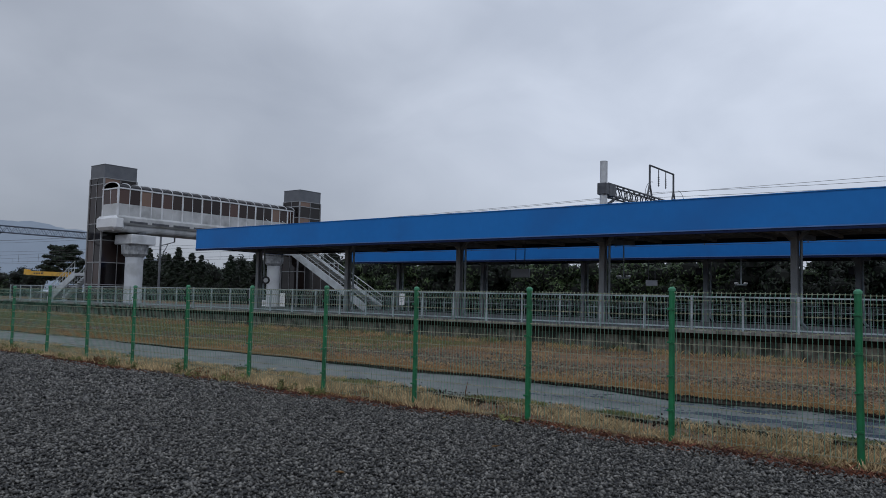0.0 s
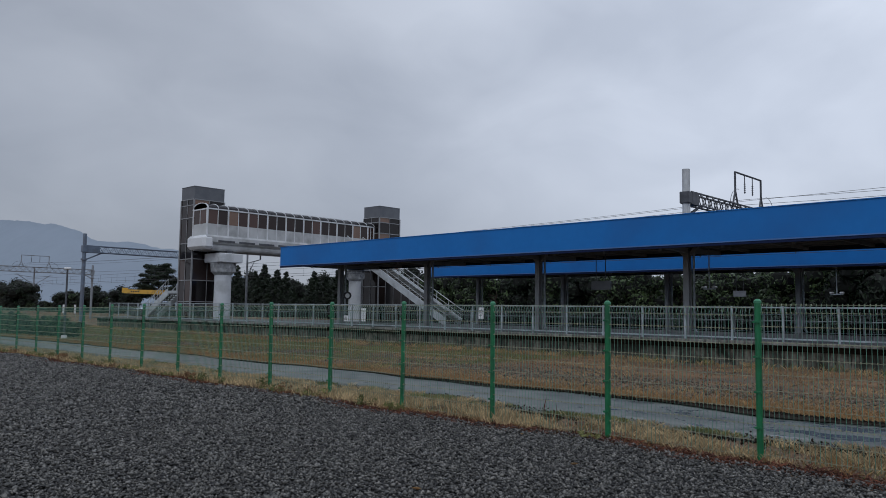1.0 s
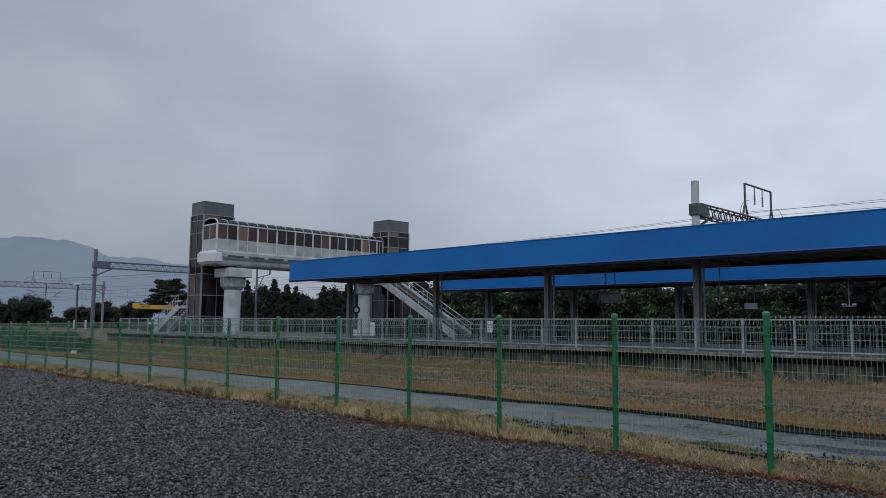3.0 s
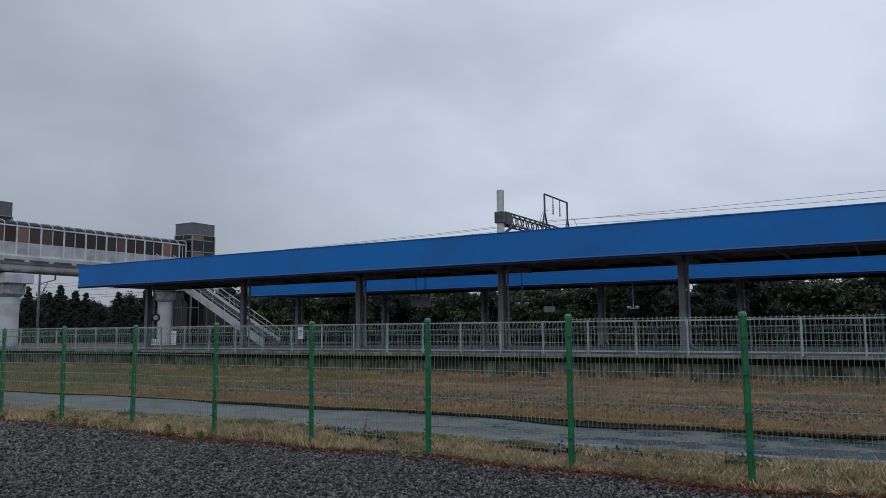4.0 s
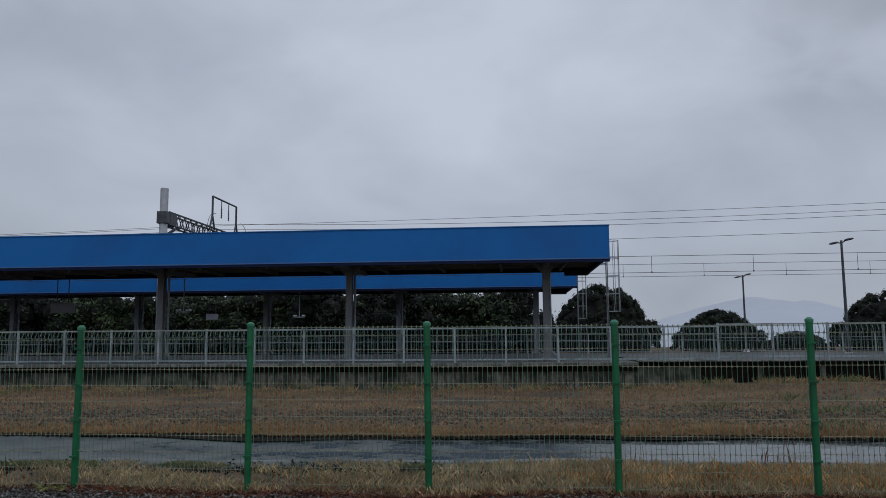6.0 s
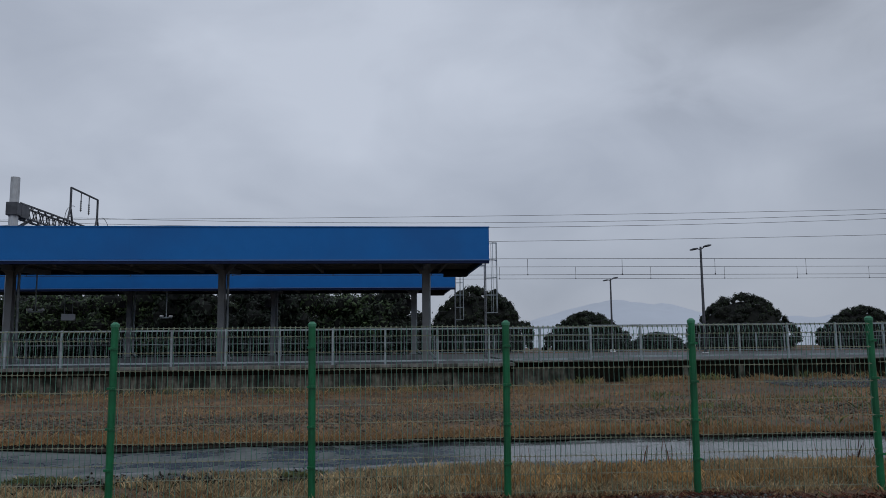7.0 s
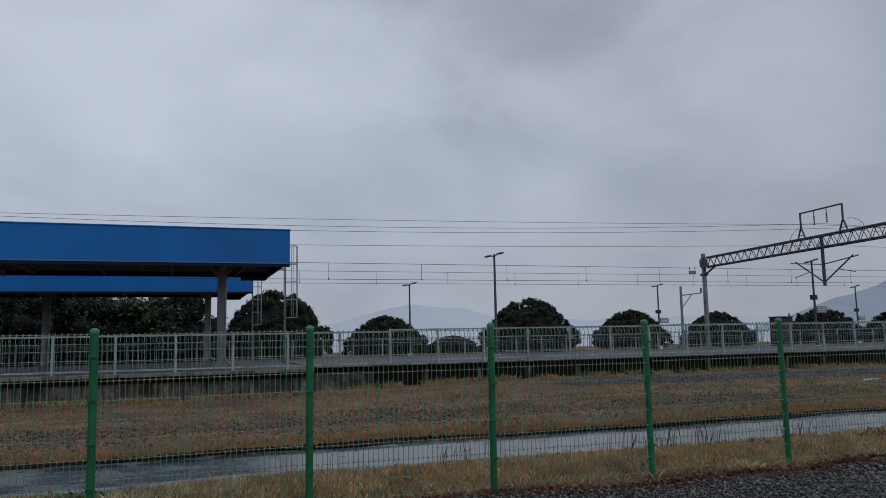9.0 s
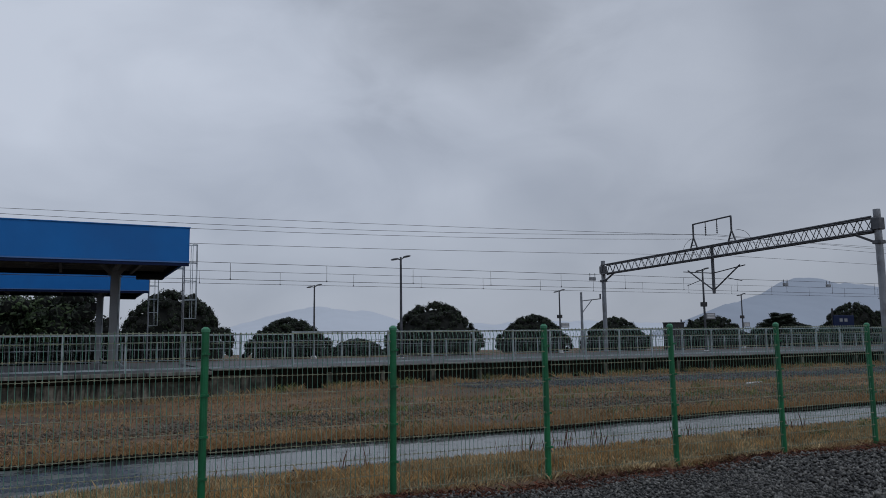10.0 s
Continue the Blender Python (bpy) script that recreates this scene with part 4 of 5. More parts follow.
lift_tower(-56.55, 47.65, -54.25, 50.3, "glazed lift tower with grey metal top at the far platform")

bridge = thing("footbridge", "covered white footbridge with brown windows and arched roof", "bridge", (0, 0, 0))
BX0, BX1, BY0, BY1 = -57.2, -55.0, 30.0, 47.6
b = B()
box(b, (BX0 - 0.25, BY0 - 0.2, 6.75), (BX1 + 0.25, BY1, 7.45), 0.16)
part("deck", b, M_BRGREY, bridge, "pale bridge deck edge")
b = B()
for x in (BX0 + 0.35, BX1 - 0.35):
    rod(b, (x, BY0 - 0.1, 6.55), (x, BY1, 6.55), 0.34, n=14)
part("girder", b, M_BRGREY, bridge)
b = B()
box(b, (BX0 - 0.30, BY0 - 0.42, 6.30), (BX1 + 0.30, BY0 + 0.55, 7.40), 0.22)
part("headstock", b, M_BRWHITE, bridge, "pale chamfered end block of the deck")
b = B()
for i in range(9):
    y = BY0 + 0.9 + i * 1.9
    b = B()
    box(b, (BX1 + 0.252, y, 6.90), (BX1 + 0.27, y + 1.5, 7.06))
    part("deck_slot", b, M_STEEL_DK, bridge)
bays = [BY0 + i * 1.87 for i in range(10)] + [BY1 - 0.03]
for x in (BX0, BX1):
    for y in bays:
        b = B()
        box(b, (x - 0.06, y - 0.07, 7.45), (x + 0.06, y + 0.07, 9.52), 0.012)
        part("post", b, M_BRWHITE, bridge, "white window post")
    for ya, yb in zip(bays, bays[1:]):
        ym = (ya + yb) / 2
        if yb - ya < 0.6:
            continue
        b = B()
        box(b, (x - 0.025, ya + 0.07, 7.45), (x + 0.025, yb - 0.07, 8.36))
        part("lower_panel", b, M_BRGREY, bridge, "grey panel below the windows")
        b = B()
        box(b, (x - 0.035, ym - 0.03, 7.46), (x + 0.035, ym + 0.03, 9.50))
        part("mullion", b, M_BRWHITE, bridge)
        for k, (p, q) in enumerate(((ya + 0.07, ym - 0.03), (ym + 0.03, yb - 0.07))):
            b = B()
            box(b, (x - 0.012, p, 8.36), (x + 0.012, q, 9.50))
            warm = abs(ya - bays[1]) < 0.1 or abs(ya - bays[8]) < 0.1
            part("window_pane", b, M_GLASS_WARM if warm and k == 0 else M_GLASS, bridge)
    b = B()
    box(b, (x - 0.08, BY0 - 0.08, 9.52), (x + 0.08, BY1, 9.62))
    part("eave_beam", b, M_BRWHITE, bridge)


def arch(u):
    a = math.pi * u
    return ((BX0 + BX1) / 2 - (BX1 - BX0 + 0.1) / 2 * math.cos(a), 9.60 + 0.45 * math.sin(a))


b = B()
prev = None
for k in range(15):
    x, z = arch(k / 14)
    cur = (b.verts.new((x, BY0, z)), b.verts.new((x, BY1, z)))
    if prev:
        b.faces.new((prev[0], prev[1], cur[1], cur[0]))
    prev = cur
bmesh.ops.solidify(b, geom=b.faces[:], thickness=0.03)
part("arched_roof", b, M_ROOFGL, bridge, "smoked arched roof sheet")
for i in range(20):
    b = B()
    y = BY0 + i * (BY1 - BY0) / 19
    pts = [arch(k / 12) for k in range(13)]
    w = 0.045 if i else 0.10
    for (xa, za), (xb, zb) in zip(pts, pts[1:]):
        bar(b, (xa, y, za + 0.02), (xb, y, zb + 0.02), w, 0.06)
    part("roof_rib", b, M_BRWHITE, bridge, "white roof rib")
# near end wall: white panel, two dark panes, glazed arch
b = B()
box(b, (BX0 + 0.06, BY0 - 0.03, 7.45), (BX1 - 0.06, BY0 + 0.03, 8.36))
part("end_panel", b, M_BRGREY, bridge)
xm = (BX0 + BX1) / 2
for p, q in ((BX0 + 0.07, xm - 0.03), (xm + 0.03, BX1 - 0.07)):
    b = B()
    box(b, (p, BY0 - 0.012, 8.36), (q, BY0 + 0.012, 9.48))
    part("end_pane", b, M_GLASS, bridge)
b = B()
box(b, (xm - 0.03, BY0 - 0.04, 8.36), (xm + 0.03, BY0 + 0.04, 9.5))
box(b, (BX0 + 0.06, BY0 - 0.05, 9.5), (BX1 - 0.06, BY0 + 0.05, 9.6))
part("end_frame", b, M_BRWHITE, bridge)
b = B()
pts = [b.verts.new((arch(k / 12)[0] * 0.97 + xm * 0.03, BY0 + 0.0, arch(k / 12)[1] - 0.03)) for k in range(13)]
f = b.faces.new(pts)
bmesh.ops.solidify(b, geom=[f], thickness=0.02)
part("end_arch_pane", b, M_GLASS, bridge)


def pier(x, y, r, label):
    t = thing("bridge_pier", label, "pier", (x, y, 0), group="footbridge piers")
    b = B()
    rod(b, (0, 0, -0.3), (0, 0, 4.35), r, n=24)
    part("shaft", b, M_PIER, t)
    b = B()
    rod(b, (0, 0, 4.30), (0, 0, 4.55), r * 1.02, r * 1.36, n=20)
    rod(b, (0, 0, 4.55), (0, 0, 5.30), r * 1.36, r * 1.46, n=20)
    capital = part("fluted_capital", b, M_PIER_STAIN, t, "rain-stained fluted capital")
    b = B()
    rod(b, (r * 1.36, 0, 4.55), (r * 1.46, 0, 5.28), 0.05, n=5)
    flute = part("flute", b, M_PIER_STAIN, capital)
    for k in range(1, 20):
        share("flute", flute.data, capital, pose(0, 0, 0, 0, 0, 18 * k))
    b = B()
    box(b, (-1.25, -1.05, 5.30), (1.25, 1.05, 6.05), 0.05)
    part("cap_beam", b, M_PIER, t)
    b = B()
    for dx in (-0.75, 0.75):
        box(b, (dx - 0.25, -0.3, 6.05), (dx + 0.25, 0.3, 6.24), 0.02)
    part("bearing", b, M_STEEL_DK, t)


pier(-55.9, 32.1, 0.68, "pale round concrete pier with fluted capital under the footbridge")
pier(-55.7, 46.0, 0.60, "pale round concrete pier with fluted capital near the far lift")


def stairs(x_top, z_top, x_bot, z_bot, y0, y1, landing, label):
    """A straight flight along x with solid stringers, treads, posts and sloping rails."""
    t = thing("staircase", label, "stairs", (0, 0, 0), group="footbridge stairs")
    n = max(6, int((z_top - z_bot) / 0.175))
    s = 1 if x_bot > x_top else -1

    def at(u):
        return x_top + (x_bot - x_top) * u, z_top + (z_bot - z_top) * u
    for y in (y0, y1):
        b = B()
        xa, za = at(0)
        xb, zb = at(1)
        bar(b, (xa, y, za - 0.12), (xb, y, zb - 0.05), 0.09, 0.58)
        part("stringer", b, M_STAIR, t, "pale steel stringer")
        for h, r in ((1.0, 0.035), (0.55, 0.02)):
            b = B()
            rod(b, (xa, y, za + h), (xb, y, zb + h), r, n=6)
            rod(b, (xb, y, zb + h), (xb + 0.25 * s, y, zb + h - 0.06), r, n=6)
            part("handrail", b, M_STAIR, t)
        m = 9
        for i in range(m + 1):
            b = B()
            x, z = at(i / m)
            rod(b, (x, y, z), (x, y, z + 1.0), 0.025, n=6)
            part("baluster", b, M_STAIR, t)
    for i in range(n):
        b = B()
        x, z = at((i + 0.5) / n)
        box(b, (x - 0.17, y0 + 0.05, z - 0.03), (x + 0.17, y1 - 0.05, z + 0.02))
        part("tread", b, M_COPING, t)
    b = B()
    xa, za = at(0)
    box(b, (min(xa, xa - s * landing), y0, za - 0.25), (max(xa, xa - s * landing), y1, za), 0.02)
    part("landing", b, M_STAIR, t)
    return t


st = stairs(-54.6, 7.45, -41.9, PZ + 0.05, 44.0, 45.9, 1.3, "pale steel staircase down to the far platform")
stairs(-63.2, 3.05, -67.6, PZ + 0.05, 31.0, 32.3, 2.6, "pale steel staircase beside the lift tower")
# glazed lift lobby under the far stairs
lobby = thing("glazed_lobby", "dark glazed lobby with steel frame at the far lift", "lobby", (-51.6, 47.9, 0))
for i in range(5):
    b = B()
    box(b, (-1.9 + i * 1.1, -0.03, 0.48), (-1.84 + i * 1.1, 0.03, 4.6))
    part("frame_post", b, M_MULLION, lobby)
    if i < 4:
        for z0, z1 in ((0.7, 2.1), (2.2, 4.5)):
            b = B()
            box(b, (-1.83 + i * 1.1, -0.012, z0), (-0.81 + i * 1.1, 0.012, z1))
            part("glass_pane", b, M_TOWER_GLASS, lobby)
for z in (2.15, 4.6):
    b = B()
    box(b, (-1.9, -0.035, z - 0.04), (2.5, 0.035, z + 0.04))
    part("transom", b, M_MULLION, lobby)


# ---- overhead line gantries, wires ----
def lattice(b, p, q, w, h, n, r=0.035):
    """A four-chord lattice beam from p to q."""
    p, q = Vector(p), Vector(q)
    d = (q - p)
    side = d.normalized().cross(Vector((0, 0, 1))).normalized() * w / 2
    up = Vector((0, 0, h / 2))
    for a in (-1, 1):
        for c in (-1, 1):
            rod(b, p + side * a + up * c, q + side * a + up * c, r * 1.5, n=5)
    for i in range(n):
        u0, u1, um = i / n, (i + 1) / n, (i + 0.5) / n
        for a in (-1, 1):
            rod(b, p + d * u0 + side * a - up, p + d * um + side * a + up, r * 0.8, n=4, caps=False)
            rod(b, p + d * um + side * a + up, p + d * u1 + side * a - up, r * 0.8, n=4, caps=False)
        for c in (-1, 1):
            rod(b, p + d * u0 + side + up * c, p + d * u1 - side + up * c, r * 0.6, n=4, caps=False)


def gantry(x, y0, y1, top, zb, frame_y, drop_y, mast, steel, label, mast_r=0.17, both=True, dx=0.0, rise=0.0, deep=0.72, plate=0.0):
    """A lattice portal across the tracks: masts, beam, insulator frame on top, drop tube with two cantilevers."""
    t = thing("line_gantry", label, "gantry", (x, 0, 0), group="overhead line gantries")
    for y, off in ((y0, 0.0), (y1, dx)) if both else ((y0, 0.0),):
        b = B()
        rod(b, (off, y, -0.3), (off, y, top), mast_r * 1.08, mast_r, n=14)
        pole = part("mast", b, mast, t, "round steel mast")
        b = B()
        s = 1 if y == y0 else -1
        box(b, (off - mast_r - 0.06, y - mast_r - 0.06, zb - 0.30), (off + mast_r + 0.06, y + mast_r + 0.06, zb + 0.30), 0.03)
        box(b, (off - mast_r - 0.05, y - mast_r - 0.05, zb - 1.0), (off + mast_r + 0.05, y + mast_r + 0.05, zb - 0.82), 0.02)
        bar(b, (off, y + s * 0.15, zb - 0.92), (off, y + s * 1.5, zb - 0.28), 0.12, 0.10)
        bar(b, (off, y + s * 0.2, zb - 0.3), (off, y + s * 0.9, zb - 0.3), 0.5, 0.05)
        part("mast_clamp", b, steel, pole)
    b = B()
    lattice(b, (0, y0 + 0.1, zb), (dx, y1 - 0.1, zb), 0.55 * deep / 0.72, deep, int((y1 - y0) / (0.85 if deep > 0.7 else 0.7)), 0.035 if deep > 0.7 else 0.034)
    beam = part("lattice_beam", b, steel, t, "dark lattice beam")
    if plate:
        b = B()
        hw = 0.30 * deep / 0.72
        for sx in (-1, 1):
            box(b, (sx * hw - 0.012, y0 + 0.2, zb - deep / 2), (sx * hw + 0.012, y0 + plate, zb + deep / 2))
        box(b, (-hw, y0 + 0.2, zb - deep / 2 - 0.01), (hw, y0 + plate, zb - deep / 2 + 0.014))
        part("end_plate", b, steel, beam, "solid plated end of the beam")

    def bx(y):
        return dx * (y - y0) / (y1 - y0)
    if frame_y:
        ya, yb = frame_y
        b = B()
        for y in (ya, yb):
            for s in (-0.35, 0.35):
                rod(b, (bx(y), y + s, zb + 0.28), (bx(y), y + s * 0.1, zb + 1.05), 0.055, n=5)
            rod(b, (bx(y), y - 0.2, zb + 0.62), (bx(y), y + 0.2, zb + 0.62), 0.025, n=4)
            rod(b, (bx(y), y, zb + 1.0), (bx(y), y, zb + 2.05 + rise), 0.062, n=6)
        rod(b, (bx(ya), ya, zb + 2.03 + rise), (bx(yb), yb, zb + 2.03 + rise), 0.052, n=6)
        part("insulator_frame", b, steel, t)
        b = B()
        for k in (0.36, 0.66):
            y = ya + (yb - ya) * k
            rod(b, (bx(y), y, zb + 2.0 + rise), (bx(y), y, zb + 1.1), 0.028, n=5)
            for j in range(5):
                rod(b, (bx(y), y, zb + 1.15 + j * 0.12), (bx(y), y, zb + 1.19 + j * 0.12), 0.055, n=8)
        part("insulator", b, M_STEEL_DK, t)
        for y, s in ((ya, -1), (yb, 1)):
            b = B()
            pts = [(bx(y) + 0.25, y + s * (0.10 + 1.15 * math.sin(math.pi * k / 16)), zb + 1.15 - 0.85 * (1 - math.cos(math.pi * k / 16))) for k in range(9)]
            for p, q in zip(pts, pts[1:]):
                rod(b, p, q, 0.016, n=4, caps=False)
            part("jumper_loop", b, M_CABLE, t)
    if drop_y:
        b = B()
        rod(b, (bx(drop_y), drop_y, zb + 0.35), (bx(drop_y), drop_y, 4.35), 0.10, n=8)
        part("drop_tube", b, steel, t)
        for s in (-1, 1):
            b = B()
            rod(b, (bx(drop_y), drop_y, 4.55), (bx(drop_y), drop_y + s * 2.2, 6.0), 0.045, n=6)
            rod(b, (bx(drop_y), drop_y, 5.65), (bx(drop_y), drop_y + s * 2.6, 5.95), 0.035, n=6)
            rod(b, (bx(drop_y), drop_y + s * 1.2, 5.25), (bx(drop_y), drop_y + s * 2.3, 5.0), 0.025, n=5)
            part("cantilever", b, steel, t)
    return t


gantry(35.5, 24.2, 49.5, 7.78, 7.05, (34.5, 38.15), 36.4, M_STEEL_GREY, M_STEEL_DK, "lattice gantry spanning the tracks on two grey masts", dx=3.0)
gantry(-16.93, 35.2, 56.5, 8.90, 7.45, (41.2, 44.9), None, M_WHITE_POLE, M_STEEL_DK, "lattice gantry on a pale round mast behind the canopy", mast_r=0.19, rise=0.14, deep=0.60, plate=0.9)
gantry(-66.5, 25.0, 33.6, 7.80, 6.5, None, None, M_STEEL_BLUE, M_STEEL_BLUE, "blue-grey lattice gantry beside the lift tower", mast_r=0.155, both=False, deep=0.55, plate=1.2)
gantry(-118.0, 24.0, 46.0, 7.8, 6.75, (36.0, 39.7), 37.8, M_STEEL_GREY, M_STEEL_GREY, "distant grey lattice gantry over the tracks", mast_r=0.16)


def feeder(spans, label, r=0.011):
    """A wire that sags from support to support; spans: (x, y, z, sag up to the next support)."""
    pts = []
    for (xa, ya, za, sag), (xb, yb, zb_, _) in zip(spans, spans[1:]):
        for k in range(12):
            u = k / 12
            pts.append((xa + (xb - xa) * u, ya + (yb - ya) * u, za + (zb_ - za) * u - 4 * sag * u * (1 - u)))
    pts.append(spans[-1][:3])
    b = B()
    tube(b, pts, r)
    tagged(part("overhead_wire", b, M_CABLE), label, "cable", group="overhead wires")


for dy, dz, sag in ((0.0, 0.10, 0.15), (-0.8, 0.05, 0.6), (-0.8, -0.25, 0.55), (-0.9, -1.30, 0.25)):
    feeder(((-170, 38 + dy, 7.7 + dz, 0.3), (-118, 38 + dy, 7.7 + dz, 0.3), (-66.6, 40 + dy, 7.2 + dz, 0.3), (-16.75, 43 + dy, 8.1 + dz, sag), (36.9, 37.0 + dy, 8.1 + dz, sag), (140, 36.5 + dy, 8.2 + dz, 0)), "thin dark feeder wire along the tracks", 0.010)
for y, zm, zc in ((36.0, 5.27, 4.50), (45.0, 5.70, 4.98)):
    t = thing("catenary_line", "contact wire hung by droppers from a messenger wire", "cable", (0, y, 0), group="catenary lines")
    for nm, z in (("messenger_wire", zm), ("contact_wire", zc)):
        b = B()
        rod(b, (-160, 0, z), (140, 0, z), 0.011, n=4)
        part(nm, b, M_CABLE, t)
    for i in range(60):
        b = B()
        x = -150 + i * 4.6
        rod(b, (x, 0, zc), (x, 0, zm), 0.010, n=4)
        rod(b, (x, 0, zc - 0.02), (x, 0, zc + 0.05), 0.03, n=5)
        part("dropper", b, M_CABLE, t)

for x, y, z in ((27.0, 36.0, 5.02), (43.1, 36.0, 5.02), (47.4, 36.0, 5.02)):
    t = thing("wire_marker_box", "small pale marker box hung on the overhead wire", "marker", (x, y, z), group="wire markers")
    b = B()
    box(b, (-0.22, -0.06, -0.10), (0.22, 0.06, 0.10), 0.02)
    part("casing", b, M_STEEL_GREY, t)
    b = B()
    rod(b, (-0.18, 0, 0.12), (-0.18, 0, 0.33), 0.02, n=5)
    rod(b, (0.18, 0, 0.12), (0.18, 0, 0.33), 0.02, n=5)
    part("hanger", b, M_STEEL_DK, t)


# ---- platform lamps ----
def street_lamp(x, y, z0, top, sign=False):
    t = thing("platform_lamp", "dark twin-headed lamp post" + (" with small sign boards" if sign else " on a white footing"), "lamp", (x, y, z0), group="platform lamps")
    h = top - z0
    b = B()
    rod(b, (0, 0, 0.1), (0, 0, h), 0.085, 0.055, n=10)
    part("pole", b, M_STEEL_DK, t)
    b = B()
    rod(b, (0, 0, -0.02), (0, 0, 0.2), 0.24, 0.17, n=12)
    part("footing", b, M_SIGN, t, "white footing block")
    for s in (-1, 1):
        b = B()
        rod(b, (0, 0, h - 0.14), (s * 0.20, 0, h - 0.06 + 0.05 * s), 0.03, n=6)
        arm = part("bracket", b, M_STEEL_DK, t)
        b = B()
        bmesh.ops.create_uvsphere(b, u_segments=12, v_segments=6, radius=1, matrix=Matrix.Translation((s * 0.36, 0, h - 0.04 + 0.09 * s)) @ Matrix.Rotation(-0.20, 4, "Y") @ Matrix.Diagonal((0.25, 0.14, 0.06, 1)))
        part("lamp_head", b, M_STEEL_DK, arm, "flat oval lamp head")
    if sign:
        b = B()
        box(b, (-0.28, -0.08, h * 0.55), (0.22, 0.08, h * 0.55 + 0.3), 0.02)
        part("loudspeaker", b, M_BLACK, t)
        b = B()
        box(b, (0.12, -0.03, h * 0.40), (0.95, 0.03, h * 0.40 + 0.42), 0.01)
        board = part("sign_board", b, M_SIGN_GREY, t)
        b = B()
        for k in range(3):
            box(b, (0.2, -0.036, h * 0.40 + 0.08 + k * 0.11), (0.85, -0.031, h * 0.40 + 0.13 + k * 0.11))
        part("sign_lines", b, M_SIGN, board)


for k in range(3):
    street_lamp(15.99 + 22.16 * k, 38.5, 0.50, 6.14, sign=k > 0)
for k in range(4):
    street_lamp(16.23 + 22.05 * k, 55.4, 0.36, 5.76, sign=k > 0)


# ---- far masts at the back ----
def side_mast(x, y, z0, top, arm, label):
    t = thing("line_mast", label, "mast", (x, y, z0), group="line masts")
    b = B()
    rod(b, (0, 0, 0), (0, 0, top - z0), 0.12, 0.09, n=10)
    part("pole", b, M_STEEL_GREY, t)
    b = B()
    h = top - z0
    rod(b, (0, 0, h * 0.86), (arm, 0, h * 0.90), 0.045, n=6)
    rod(b, (0, 0, h * 0.66), (arm * 0.55, 0, h * 0.88), 0.035, n=6)
    part("arm", b, M_STEEL_GREY, t)
    b = B()
    rod(b, (arm, 0, h * 0.90), (arm, 0, h * 0.98), 0.07, n=6)
    part("insulator", b, M_STEEL_DK, t)


side_mast(36.75, 50.2, 0.3, 5.25, 1.9, "thin grey mast with a raking side arm")
side_mast(-62.3, 38.3, 0.2, 6.75, 2.2, "grey overhead line mast with side arm near the footbridge")
side_mast(-150.0, 40.0, 0.0, 6.2, -3.0, "distant grey line mast")

t = thing("yard_light_pole", "slim dark pole with small light on a white footing", "pole", (-40.2, 14.2, 0))
b = B()
rod(b, (0, 0, -0.1), (0, 0, 3.5), 0.055, 0.045, n=8)
part("pole", b, M_STEEL_DK, t)
b = B()
box(b, (-0.2, -0.12, 3.46), (0.2, 0.12, 3.58), 0.03)
part("light_head", b, M_SIGN, t)
b = B()
rod(b, (0, 0, -0.1), (0, 0, 0.14), 0.16, 0.13, n=10)
part("footing", b, M_SIGN, t)

# ---- small platform things ----
t = thing("hanging_sign", "grey sign board hung on two rods from the canopy", "sign", (-20.5, 33.0, 0))
b = B()
box(b, (-0.56, -0.06, 2.80), (0.56, 0.06, 3.24), 0.015)
part("board", b, M_SIGN_GREY, t)
b = B()
for x in (-0.3, 0.25):
    rod(b, (x, 0, 3.24), (x, 0, 4.66), 0.025, n=6)
part("rod", b, M_STEEL_DK, t)
t2 = thing("hanging_sign", "small grey sign board hung from the far canopy", "sign", (-16.9, 41.5, 0))
b = B()
box(b, (-0.35, -0.05, 2.62), (0.35, 0.05, 2.96), 0.015)
part("board", b, M_SIGN_GREY, t2)
b = B()
for x in (-0.2, 0.2):
    rod(b, (x, 0, 2.96), (x, 0, 4.66), 0.02, n=6)
part("rod", b, M_STEEL_DK, t2)
for x, y, z in ((-14.8, 33.0, 2.78), (-11.9, 41.5, 2.72)):
    t = thing("hanging_camera", "white camera cluster on a drop tube under the canopy", "camera", (x, y, 0), group="hanging cameras")
    b = B()
    rod(b, (0, 0, z), (0, 0, 4.66), 0.03, n=6)
    part("drop_tube", b, M_SILVER, t)
    b = B()
    box(b, (-0.30, -0.04, z - 0.02), (0.30, 0.04, z + 0.04), 0.01)
    cross = part("cross_bar", b, M_SILVER, t)
    for s in (-1, 1):
        b = B()
        box(b, (s * 0.24 - 0.08, -0.16, z + 0.04), (s * 0.24 + 0.08, 0.16, z + 0.14), 0.03)
        part("camera_body", b, M_SIGN, cross)
for x in (CX - 0.1, CX - CSP - 0.1, CX - 2 * CSP - 0.1):
    b = B()
    box(b, (x - 0.30, 44.0 - 0.45, 3.35), (x - 0.02, 44.0 - 0.18, 3.75), 0.03)
    tagged(part("loudspeaker", b, M_BLACK), "black loudspeaker fixed to the far canopy column", "loudspeaker", group="loudspeakers")
